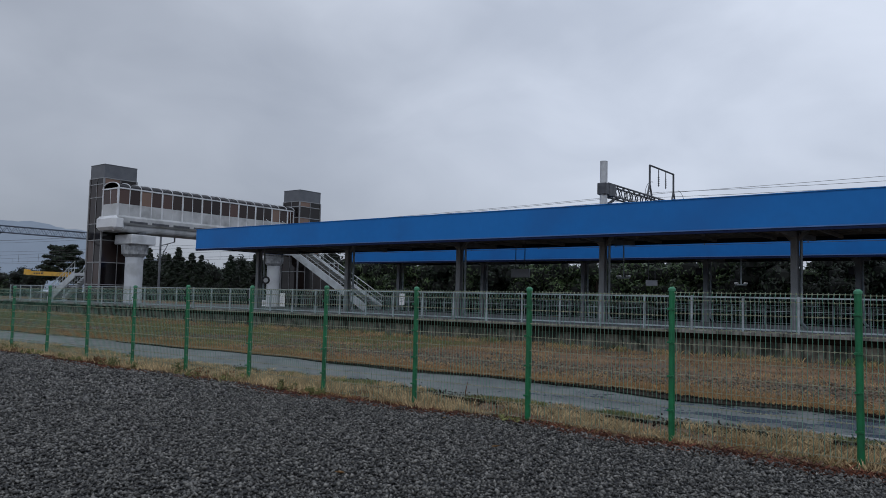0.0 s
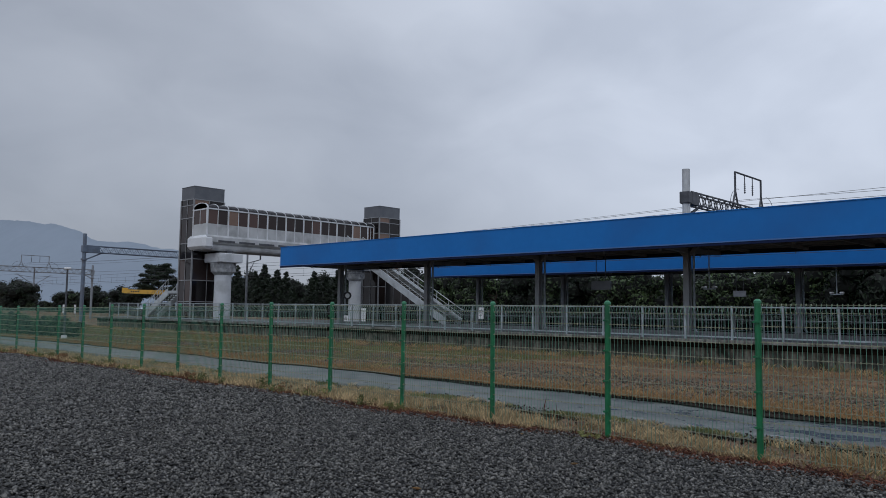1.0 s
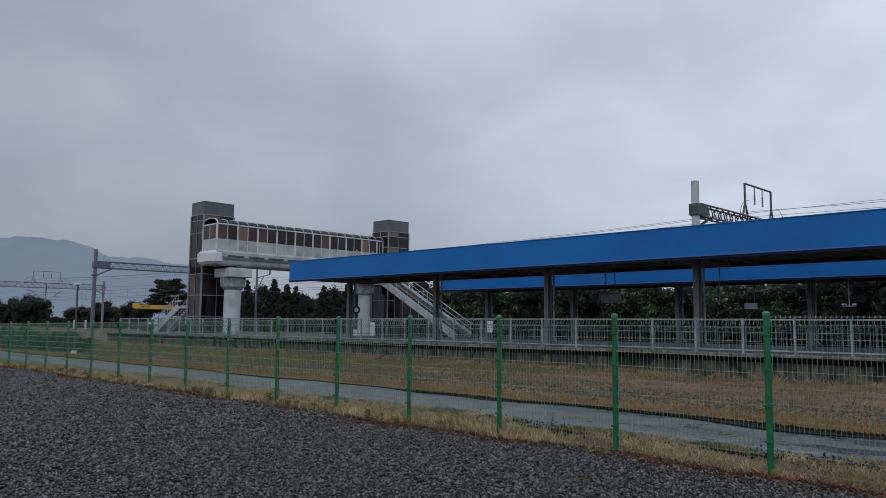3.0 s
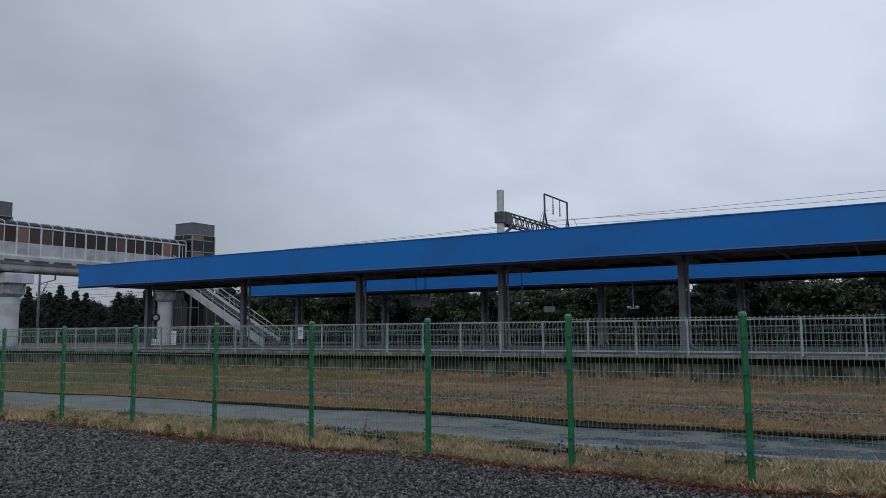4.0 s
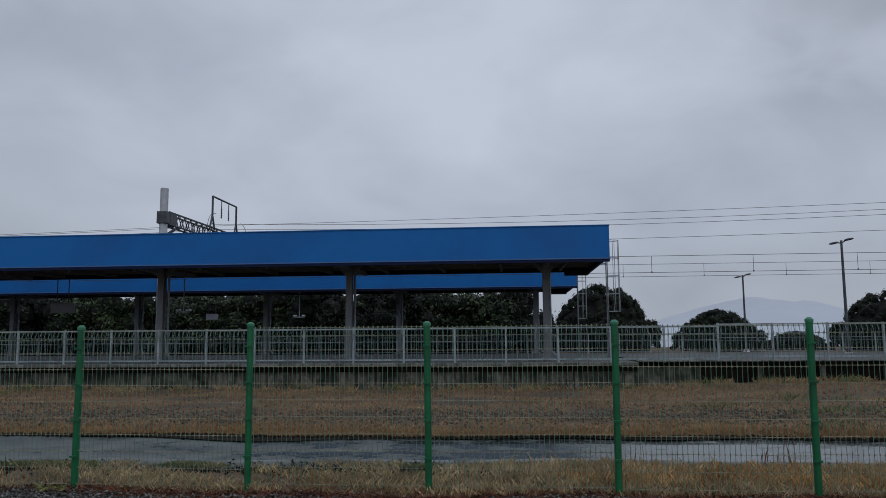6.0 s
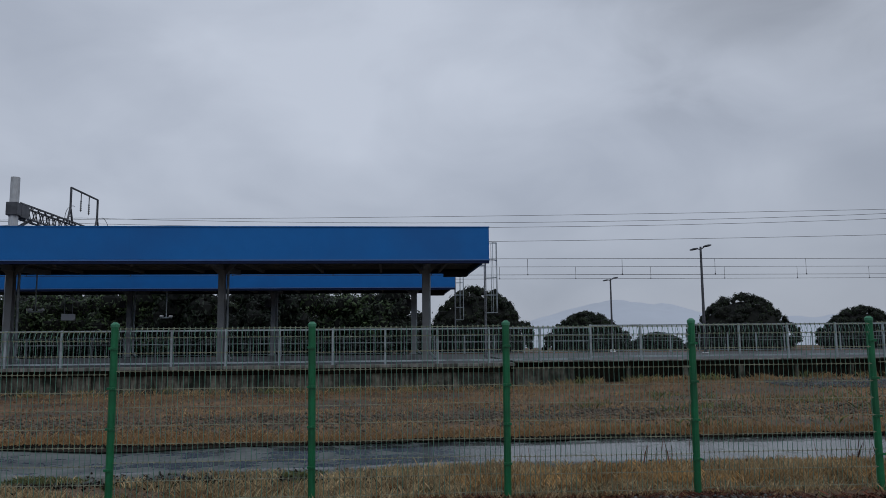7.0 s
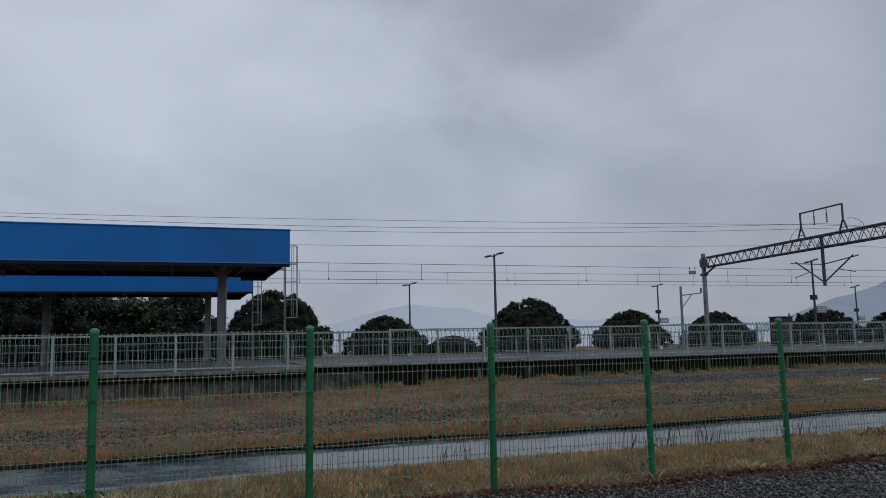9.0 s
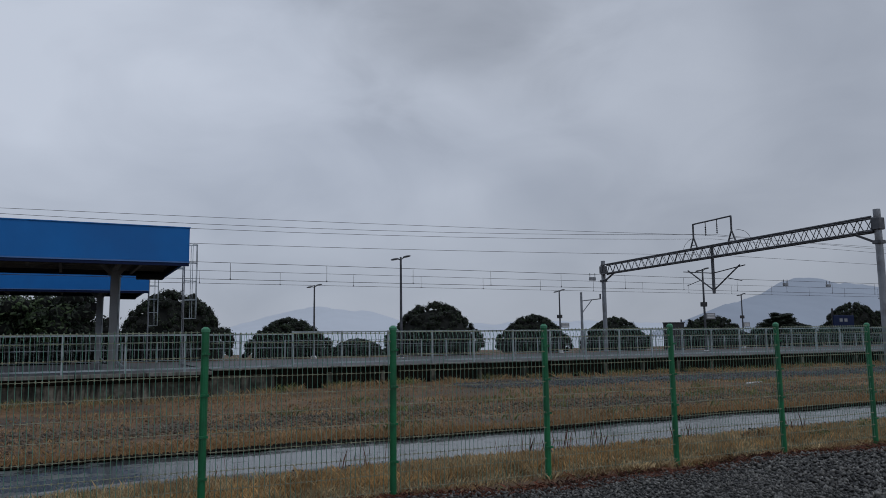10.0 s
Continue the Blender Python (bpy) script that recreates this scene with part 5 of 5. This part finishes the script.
# round sign on a column
t = thing("round_sign", "round dark sign with white centre on a canopy column", "sign", (-37.25, 30.1, 2.50))
t.rotation_euler = (0, 0, radians(42))
b = B()
rod(b, (0, 0, 0), (0, 0.05, 0), 0.25, n=24)
disc = part("disc", b, M_BLACK, t)
b = B()
rod(b, (0, -0.012, 0), (0, 0.0, 0), 0.14, n=20)
part("centre", b, M_SIGN, disc)
b = B()
rod(b, (0, 0.05, 0), (-0.02, 0.62, 0), 0.03, n=6)
part("bracket", b, M_STEEL_DK, t)
for x, w, z0, z1 in ((-31.05, 0.38, 1.0, 1.70), (-22.7, 0.30, 1.28, 1.80), (-32.5, 0.34, 0.98, 1.30)):
    t = thing("notice_board", "white notice board on the platform fence", "sign", (x, 26.06, 0), group="notice boards")
    b = B()
    box(b, (0, -0.03, z0), (w, 0.0, z1), 0.006)
    board = part("board", b, M_SIGN, t)
    b = B()
    for k in range(4):
        z = z0 + (z1 - z0) * (0.25 + 0.15 * k)
        box(b, (w * 0.15, -0.034, z), (w * (0.85 if k % 2 else 0.7), -0.031, z + 0.03))
    part("text_bars", b, M_SIGN_GREY, board)
t = thing("equipment_cabinet", "dark trackside equipment cabinet", "cabinet", (50.5, 54.6, 0.3))
b = B()
box(b, (-0.85, -0.5, 0), (0.85, 0.5, 2.55), 0.03)
part("body", b, M_BLACK, t)
b = B()
box(b, (-0.9, -0.55, 2.55), (0.9, 0.55, 2.64), 0.02)
part("roof", b, M_STEEL_DK, t)
b = B()
rod(b, (0.95, 0, 0), (0.95, 0, 2.9), 0.07, n=8)
part("conduit", b, M_STEEL_DK, t)

t = thing("notice_hoarding", "dark blue notice hoarding on posts beyond the platforms", "sign", (76.4, 56.0, 0.25), group="")
b = B()
box(b, (-1.7, -0.06, 2.15), (1.7, 0.06, 3.45), 0.03)
board = part("board", b, M_NAVY_BLUE, t)
b = B()
for k in range(2):
    box(b, (-0.75 + k * 0.8, -0.075, 2.75), (-0.25 + k * 0.8, -0.062, 3.1))
part("text_bars", b, M_SIGN_GREY, board)
for x in (-1.62, 1.62):
    b = B()
    rod(b, (x, 0.12, 0.0), (x, 0.12, 4.2 if x < 0 else 3.7), 0.10, n=8)
    part("post", b, M_BLACK, t)
for x in (-56.5, -54.4):
    t = thing("lane_sign", "small white plate on a thin post beside the lane", "sign", (x, 20.0, -0.15), group="lane signs")
    b = B()
    rod(b, (0, 0, 0), (0, 0, 1.85), 0.025, n=6)
    post = part("post", b, M_STEEL_GREY, t)
    b = B()
    box(b, (-0.16, -0.05, 1.25), (0.16, -0.028, 1.85), 0.006)
    part("plate", b, M_SIGN, post)
# yellow track crane behind the near stairs
t = thing("track_crane", "yellow rail crane with its boom lowered flat", "crane", (-79.0, 36.5, 0))
b = B()
bar(b, (-5.2, 0, 3.32), (4.2, 0, 3.12), 0.50, 0.44)
boom = part("boom", b, M_YELLOW, t, "yellow box boom")
b = B()
bar(b, (-5.9, 0, 3.45), (-5.1, 0, 3.40), 0.35, 0.55)
part("boom_head", b, M_YELLOW, boom)
b = B()
box(b, (2.9, -1.0, 1.0), (4.6, 1.0, 2.0), 0.08)
part("cab", b, M_BLACK, t)
b = B()
box(b, (-1.5, -1.3, 0.75), (5.5, 1.3, 1.4), 0.05)
part("chassis", b, M_BLACK, t)
b = B()
for k in range(4):
    box(b, (-3.4 + k * 0.55, -0.262, 3.20), (-3.05 + k * 0.55, -0.255, 3.34))
part("marking_bars", b, M_BLACK, boom)
for x in (-0.6, 1.2, 3.0, 4.6):
    b = B()
    rod(b, (x, -1.2, 0.38), (x, 1.2, 0.38), 0.45, n=16)
    part("wheel", b, M_BLACK, t)


# ---- trees ----
def leaf_cloud(centres, radii, n, size, flat=1.0, shell=0.55):
    """Leaves as small bent cards scattered through clumps."""
    k = RNG.integers(0, len(centres), n)
    d = RNG.normal(0, 1, (n, 3))
    d /= np.linalg.norm(d, axis=1, keepdims=True)
    r = radii[k] * (shell + (1 - shell) * RNG.uniform(0, 1, n)) * RNG.uniform(0.85, 1.12, n)
    c = centres[k] + d * r[:, None] * np.array([1, 1, flat])
    nrm = d + RNG.normal(0, 0.55, (n, 3))
    nrm /= np.linalg.norm(nrm, axis=1, keepdims=True)
    a = np.cross(nrm, RNG.normal(0, 1, (n, 3)))
    a /= np.linalg.norm(a, axis=1, keepdims=True)
    bb = np.cross(nrm, a)
    s = size * RNG.uniform(0.6, 1.4, (n, 1))
    v = np.stack([c - a * s, c + bb * s * 0.45 - nrm * s * 0.15, c + a * s, c - bb * s * 0.45 - nrm * s * 0.15], 1)
    f = np.arange(n * 4).reshape(n, 4)
    return v.reshape(-1, 3), f


def raw_part(name, v, f, material, parent):
    me = bpy.data.meshes.new(name)
    me.from_pydata(v.tolist() if hasattr(v, "tolist") else v, [], f.tolist() if hasattr(f, "tolist") else f)
    me.update()
    me.materials.append(material)
    ob = new(name, me)
    ob.parent = parent
    return ob


# solid blobs behind the leaves that stand for the crown's inner shade
def core_blobs(centres, radii, flat=1.0):
    b = B()
    for c, r in zip(centres, radii):
        bmesh.ops.create_icosphere(b, subdivisions=1, radius=r * 0.72, matrix=Matrix.Translation(c) @ Matrix.Diagonal((1, 1, flat, 1)))
    for v in b.verts:
        v.co += noise.noise_vector(v.co * 1.7) * 0.18
    return b


def limbs(b, h, centres, r0):
    """A tapered trunk and limbs that reach into the clumps."""
    pts = [Vector((0, 0, -0.2)), Vector((0.05, 0.03, h * 0.35)), Vector((-0.04, 0.05, h * 0.7))]
    rod(b, pts[0], pts[1], r0, r0 * 0.75, n=9)
    rod(b, pts[1], pts[2], r0 * 0.75, r0 * 0.4, n=8)
    for i, c in enumerate(centres[:14]):
        p = pts[0].lerp(pts[2], 0.45 + 0.5 * (i % 5) / 5)
        rod(b, p, Vector(c), r0 * 0.32, r0 * 0.08, n=5)


def broad_tree(h, w, leaf, label, n=4200, size=0.17, name="tree", seed=1, low=0.12):
    rr = np.random.default_rng(seed)
    t = thing(name, label, "tree", group="trees behind the station")
    m = 26
    u = rr.uniform(0, 6.28, m)
    zz = rr.uniform(low, 1.0, m)
    rad = w * np.sqrt(np.clip(1 - ((zz - 0.52) / 0.56) ** 2, 0.05, 1)) * rr.uniform(0.35, 0.85, m)
    C = np.stack([np.cos(u) * rad, np.sin(u) * rad, zz * h * 0.92], -1)
    R = w * rr.uniform(0.26, 0.46, m)
    b = B()
    limbs(b, h, C, 0.05 * h * 0.5)
    part("trunk", b, M_BARK, t)
    part("inner_crown", core_blobs(C, R), M_CROWN_SHADE, t)
    v, f = leaf_cloud(C, R, n, size)
    raw_part("crown", v, f, leaf, t)
    return t


def conifer(h, w, label, seed):
    rr = np.random.default_rng(seed)
    t = thing("conifer", label, "tree", group="conifers behind the footbridge")
    b = B()
    rod(b, (0, 0, -0.2), (0, 0, h * 0.97), 0.16, 0.02, n=8)
    C, R = [], []
    for i in range(34):
        z = 0.1 + 0.88 * (i / 33)
        r = w * (1 - z) ** 0.8 * rr.uniform(0.55, 1.0)
        a = i * 2.4
        C.append((math.cos(a) * r * 0.6, math.sin(a) * r * 0.6, z * h))
        R.append(max(0.22, w * (1 - z) * 0.55))
        rod(b, (0, 0, z * h), (math.cos(a) * r, math.sin(a) * r, z * h - 0.15), 0.03, 0.01, n=4)
    part("trunk", b, M_BARK, t)
    C, R = np.array(C), np.array(R)
    part("inner_crown", core_blobs(C, R * 0.9), M_CROWN_SHADE, t)
    v, f = leaf_cloud(C, R, 3600, 0.15, shell=0.7)
    raw_part("crown", v, f, M_LEAF_DK, t)
    return t


def dome_tree(w, h, seed, label, spikes=2):
    """A clipped evergreen: a dense dome with stray shoots."""
    rr = np.random.default_rng(seed)
    t = thing("clipped_evergreen", label, "tree", group="clipped evergreens")
    C, R = [], []
    for i in range(330):
        a = rr.uniform(0, 6.28)
        e = rr.uniform(0.0, 1.0)
        q = math.acos(e) / (math.pi / 2)
        rr_ = 0.93 * rr.uniform(0.93, 1.03)
        ring = (1 - e * e) ** 0.62 * (1.03 if e < 0.42 else 0.92)
        C.append((w * rr_ * math.cos(a) * ring, w * rr_ * math.sin(a) * ring, 0.10 * h + h * 0.86 * e * rr.uniform(0.96, 1.03)))
        R.append(w * rr.uniform(0.055, 0.085))
    for i in range(spikes):
        a = rr.uniform(0, 6.28)
        for k in range(3):
            C.append((w * 0.60 * math.cos(a), w * 0.3 * math.sin(a), h * (0.66 + 0.085 * k)))
            R.append(w * (0.11 - 0.025 * k))
    C, R = np.array(C), np.array(R)
    b = B()
    limbs(b, h * 0.8, C, 0.16)
    part("trunk", b, M_BARK, t)
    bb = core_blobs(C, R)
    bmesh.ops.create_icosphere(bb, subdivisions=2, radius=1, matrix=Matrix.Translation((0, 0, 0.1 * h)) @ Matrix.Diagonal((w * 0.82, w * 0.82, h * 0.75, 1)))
    part("inner_crown", bb, M_CROWN_SHADE, t)
    v, f = leaf_cloud(C, R, 19000, 0.055, shell=0.75)
    raw_part("crown", v, f, M_LEAF_DOME, t)
    return t


tr = random.Random(11)
protos = [broad_tree(5.2, 2.9, M_LEAF, "broad-leaved green tree behind the far platform", seed=2),
          broad_tree(5.4, 3.1, M_LEAF_DK, "dark evergreen tree behind the far platform", seed=3),
          broad_tree(4.9, 2.7, M_LEAF, "broad-leaved green tree behind the far platform", seed=5, low=0.15),
          broad_tree(5.6, 2.8, M_LEAF_DK, "dark evergreen tree behind the far platform", seed=8)]
placed = [False] * 4
row = []
x = -60.0
while x < 1.5:
    row.append((x, 56.5 + tr.uniform(-1.0, 1.0), tr.uniform(0.93, 1.05)))
    x += tr.uniform(2.2, 3.1)
x = -70.0
while x < 0.0:
    row.append((x, 64.0 + tr.uniform(-1.5, 1.5), tr.uniform(0.95, 1.1)))
    x += tr.uniform(3.0, 4.2)
GAPS = ((-20.7, 1.6), (-12.8, 1.3), (-9.9, 1.1), (-6.4, 0.9), (0.6, 1.6), (-29.0, 1.2))
for i, (x, y, s) in enumerate(row):
    k = tr.randrange(4)
    if any(abs(x * 57 / y - gx_) < w for gx_, w in GAPS):
        s *= 0.90
    m = pose(x, y, 0.1, 0, 0, tr.uniform(0, 360))
    if not placed[k]:
        protos[k].matrix_basis = m
        placed[k] = True
    else:
        o = copy_thing(protos[k], m)
        o.scale = (s * 1.0, s * 1.0, s)
cprotos = [conifer(8.0, 3.0, "tall dark conifer behind the footbridge", 4), conifer(7.0, 3.2, "dark conifer behind the footbridge", 6)]
cspots = ((-103.2, 62, 0.88), (-98.2, 62, 0.98), (-95.8, 62, 0.99), (-92.5, 62, 1.0), (-90.3, 62, 0.84), (-106.0, 63, 0.92), (-109.5, 64, 0.86), (-88.4, 61.5, 0.58), (-83.0, 61.5, 0.82), (-81.0, 62, 0.84), (-78.3, 62, 0.90), (-75.5, 61.5, 0.86), (-72.5, 61, 0.92), (-69.5, 60.5, 0.80), (-66.5, 60, 0.86), (-100.6, 60.5, 0.74), (-94.2, 60, 0.72), (-91.0, 59.5, 0.60), (-87.0, 59, 0.50), (-84.6, 59.5, 0.56), (-79.5, 58.5, 0.6), (-75.5, 58, 0.62), (-113, 66, 0.85), (-97, 59.5, 0.66))
for i, (x, y, s) in enumerate(cspots):
    k = i % 2
    m = pose(x, y, 0.1, 0, 0, 40 * i)
    if i < 2:
        cprotos[k].matrix_basis = m
    else:
        o = copy_thing(cprotos[k], m)
        o.scale = (s * 1.25, s * 1.25, s)
for i in range(24):
    x = -112 + i * 2.2 + tr.uniform(-0.6, 0.6)
    o = copy_thing(protos[1 if i % 3 else 3], pose(x, 69 + tr.uniform(-2, 2), 0.1, 0, 0, 53 * i))
    s = tr.uniform(1.05, 1.25) * (0.5 if abs(x + 95.5) < 3.6 else 1.0)
    o.scale = (s, s, s)
for i in range(27):
    o = copy_thing(protos[(1, 3, 1, 0)[i % 4]], pose(-61 + i * 2.4 + tr.uniform(-0.4, 0.4), 51.3 + tr.uniform(-0.4, 0.4), 0.3, 0, 0, 61 * i))
    o.scale = (0.62, 0.5, 0.25)
    o.name = "hedge_bush"
    tagged(o, "low dark hedge bush behind the far platform fence", "bush", group="hedge")
# clipped evergreens on the right
dspots = ((6.7, 59.0, 4.0, 4.7), (15.3, 59.0, 3.2, 2.9), (20.9, 59.0, 2.4, 1.4), (27.6, 58.5, 3.6, 3.85), (37.8, 59.0, 2.9, 3.2), (47.2, 59.0, 3.2, 3.0), (59.8, 59.0, 3.6, 3.2), (71.5, 60.0, 4.4, 2.7), (83.6, 60.0, 3.7, 4.6), (94, 62, 4.5, 4.2), (106, 64, 4.5, 4.0))
dome_a = dome_tree(4.3, 4.6, 12, "round clipped evergreen with stray shoots on top")
dome_b = dome_tree(3.6, 3.5, 15, "low round clipped evergreen", spikes=1)
for i, (x, y, w, h) in enumerate(dspots):
    src, w0, h0 = (dome_a, 4.3, 4.5) if i in (0, 3, 7, 8, 10) else (dome_b, 3.6, 3.5)
    m = pose(x, y, 0.25, 0, 0, 57 * i)
    if i == 3:
        dome_a.matrix_basis = m
    elif i == 4:
        dome_b.matrix_basis = m
    else:
        o = copy_thing(src, m)
        o.scale = (1.1 * w / w0, 1.1 * w / w0, 1.1 * h / h0)
# left side: spreading pine, dark thicket


def layered_pine(h, w, label, seed):
    """A spreading pine: flat pads of needles at the ends of level boughs."""
    rr = np.random.default_rng(seed)
    t = thing("spreading_pine", label, "tree", group="trees behind the station")
    C, R = [], []
    for i in range(30):
        z = 0.34 + 0.64 * (i / 29)
        reach = w * (1.05 - z) ** 0.55 * rr.uniform(0.45, 1.05)
        a = i * 2.4 + rr.uniform(-0.3, 0.3)
        for k in range(3):
            C.append((math.cos(a) * reach * (0.55 + 0.22 * k) + rr.normal(0, 0.3), math.sin(a) * reach * (0.55 + 0.22 * k) + rr.normal(0, 0.3), z * h + 0.12 * k))
            R.append(w * rr.uniform(0.11, 0.17))
    C, R = np.array(C), np.array(R)
    b = B()
    limbs(b, h, C[::6], 0.22)
    for c in C[2::3]:
        rod(b, (0, 0, c[2] - 0.4), Vector(c), 0.07, 0.02, n=5)
    part("trunk", b, M_BARK, t)
    part("inner_crown", core_blobs(C, R * 0.8, 0.3), M_CROWN_SHADE, t)
    v, f = leaf_cloud(C, R, 11000, 0.20, flat=0.38, shell=0.6)
    raw_part("crown", v, f, M_LEAF_DK, t)
    return t


pine = layered_pine(8.3, 7.0, "dark spreading pine with flat pads of needles beside the lift tower", 21)
pine.matrix_basis = pose(-120, 57.5, 0.1)
o = copy_thing(pine, pose(70.6, 59.5, 0.1, 0, 0, 130))
o.scale = (0.62, 0.62, 0.46)
tagged(o, "low dark pine with flat pads beside the clipped evergreens", "tree", group="trees behind the station")
spots = [(-131 - 4.2 * i, 57 + (i % 3), 0.92) for i in range(5)] + [(-151 - 4 * i, 57 - (i % 2), 0.75) for i in range(3)] + [(-163 - 4 * i, 56, 0.42) for i in range(4)] + [(-178 - 4.6 * i, 55 + (i % 3), 1.12) for i in range(14)] + [(-110, 59, 0.95), (-105, 60, 0.9)]
for i, (x, y, s) in enumerate(spots):
    o = copy_thing(protos[(1, 3, 2)[i % 3]], pose(x + tr.uniform(-0.8, 0.8), y, 0.1, 0, 0, 71 * i))
    s *= tr.uniform(0.9, 1.08)
    o.scale = (s * 1.2, s * 1.2, s)
shrub = broad_tree(1.25, 1.05, M_SHRUB, "low leafy green shrub beside the lane", n=3200, size=0.05, name="shrub", seed=31, low=0.05)
tagged(shrub, category="shrub", group="shrubs by the lane")
shrub.matrix_basis = pose(-48.4, 14.4, -0.1)
for i, (x, y, s) in enumerate(((-46.7, 14.2, 0.95), (-45.2, 14.6, 0.85), (-43.7, 14.9, 0.9), (-42.3, 15.2, 0.7), (-50.4, 14.0, 1.0))):
    o = copy_thing(shrub, pose(x, y, -0.1, 0, 0, 90 * i))
    o.scale = (s, s, s)


# leafy weeds rooted at the gravel edge
weed_spots = list(((-24.0, 8.35, 1.0), (-22.3, 8.2, 0.8), (-20.6, 8.3, 1.1), (-18.9, 8.15, 0.7), (-16.2, 8.3, 0.8), (-12.4, 8.1, 0.7), (-9.7, 8.15, 1.0), (-8.9, 8.1, 0.7), (9.4, 9.2, 1.1), (10.6, 9.0, 1.0), (12.0, 9.1, 1.3), (13.4, 9.2, 1.2), (7.6, 9.5, 0.7), (-5.2, 8.1, 0.5)))
weed_spots += [(x + tr.uniform(-0.5, 0.5), 8.12 + tr.uniform(0.0, 0.35), tr.uniform(0.6, 1.3)) for x in range(-34, -10, 1)]
for i, (x, y, s) in enumerate(weed_spots):
    t = thing("weed_clump", "low leafy green weed at the gravel edge", "weed", (x, y, -0.03), group="weed clumps")
    C = np.stack([RNG.normal(0, 0.16 * s, 9), RNG.normal(0, 0.10 * s, 9), RNG.uniform(0.04, 0.16 * s, 9)], -1)
    v, f = leaf_cloud(C, np.full(9, 0.07 * s), 150, 0.028)
    raw_part("leaves", v, f, M_WEED if i % 4 else M_RUST, t)
    b = B()
    for c in C:
        rod(b, (0, 0, -0.02), Vector(c), 0.004, 0.002, n=4)
    tagged(part("stems", b, M_RUST, t), kind="stuff")
b = B()
box(b, (-0.42, -0.05, 0), (0.42, 0.05, 0.06), 0.01)
plank = tagged(part("loose_plank", b, M_SIGN), "short white plank lying on the brown field", "plank")
plank.matrix_basis = pose(22.6, 20.9, -0.12, 0, 0, 4)

# ---- distant hills ----
def hill(name, y, ridge, depth, material, label, seed, rough=0.06):
    """A ridge as a solid form: crest heights over x, sloping down to the front and back."""
    xs = np.linspace(ridge[0][0], ridge[-1][0], 320)
    crest = np.interp(xs, [r[0] for r in ridge], [r[1] for r in ridge])
    crest = crest + np.array([noise.fractal((x * 26 / abs(xs[-1] - xs[0]), seed, 0), 0.8, 2.0, 7) for x in xs]) * rough * crest.max() * np.clip(crest / crest.max() * 3, 0, 1)
    prof = np.array([0, 0.25, 0.55, 0.82, 1.0, 0.6, 0.0])
    offs = np.array([-1, -0.8, -0.55, -0.25, 0, 0.4, 1.0])
    v = [(x, y + depth * o, c * p - 4) for o, p in zip(offs, prof) for x, c in zip(xs, crest)]
    n = len(xs)
    f = [(j * n + i, j * n + i + 1, (j + 1) * n + i + 1, (j + 1) * n + i) for j in range(6) for i in range(n - 1)]
    np_mesh(name, np.array(v), np.array(f), material, label, "hill", kind="structure")


M_HILL_L = haze_glow_mat("hazy_near_mountain", (0.165, 0.20, 0.25), 0.45)
M_HILL_R = haze_glow_mat("hazy_mountain", (0.205, 0.238, 0.295), 0.62)
M_HILL_F = haze_glow_mat("faint_far_hills", (0.265, 0.297, 0.352), 0.85)
D1 = 700.0
hill("backdrop_mountain_left", D1, [(-7.5 * D1, 0.30 * D1), (-5.6 * D1, 0.44 * D1), (-4.17 * D1, 0.40 * D1), (-3.34 * D1, 0.347 * D1), (-2.77 * D1, 0.285 * D1), (-2.53 * D1, 0.222 * D1), (-2.29 * D1, 0.20 * D1), (-2.08 * D1, 0.178 * D1), (-1.98 * D1, 0.164 * D1), (-1.7 * D1, 0.10 * D1), (-1.3 * D1, 0.0)], 260, M_HILL_L, "blue-grey wooded mountain with painted haze", 3.0, 0.022)
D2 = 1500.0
hill("backdrop_hill_far", D2, [(0.10 * D2, 0.0), (0.206 * D2, 0.026 * D2), (0.258 * D2, 0.043 * D2), (0.304 * D2, 0.049 * D2), (0.37 * D2, 0.045 * D2), (0.42 * D2, 0.032 * D2), (0.57 * D2, 0.026 * D2), (0.71 * D2, 0.031 * D2), (1.0 * D2, 0.025 * D2), (1.3 * D2, 0.0)], 300, M_HILL_F, "faint far hills with painted haze", 7.0)
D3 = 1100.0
hill("backdrop_mountain_right", D3, [(0.96 * D3, 0.0), (1.00 * D3, 0.016 * D3), (1.033 * D3, 0.045 * D3), (1.052 * D3, 0.056 * D3), (1.088 * D3, 0.065 * D3), (1.154 * D3, 0.079 * D3), (1.185 * D3, 0.093 * D3), (1.209 * D3, 0.104 * D3), (1.25 * D3, 0.113 * D3), (1.288 * D3, 0.114 * D3), (1.324 * D3, 0.113 * D3), (1.361 * D3, 0.105 * D3), (1.421 * D3, 0.106 * D3), (1.509 * D3, 0.099 * D3), (1.8 * D3, 0.075 * D3), (2.4 * D3, 0.0)], 260, M_HILL_R, "grey-blue wooded mountain with painted haze", 11.0, 0.035)
# flat sheet whose pale colour and glow stand for haze over far ground
M_PLAIN = haze_glow_mat("hazy_plain", (0.285, 0.32, 0.37), 0.70)
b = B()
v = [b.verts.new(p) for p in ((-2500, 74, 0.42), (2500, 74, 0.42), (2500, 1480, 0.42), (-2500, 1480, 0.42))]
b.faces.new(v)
tagged(part("backdrop_plain", b, M_PLAIN), "pale plain with painted haze reaching to the far hills", "plain", kind="structure")
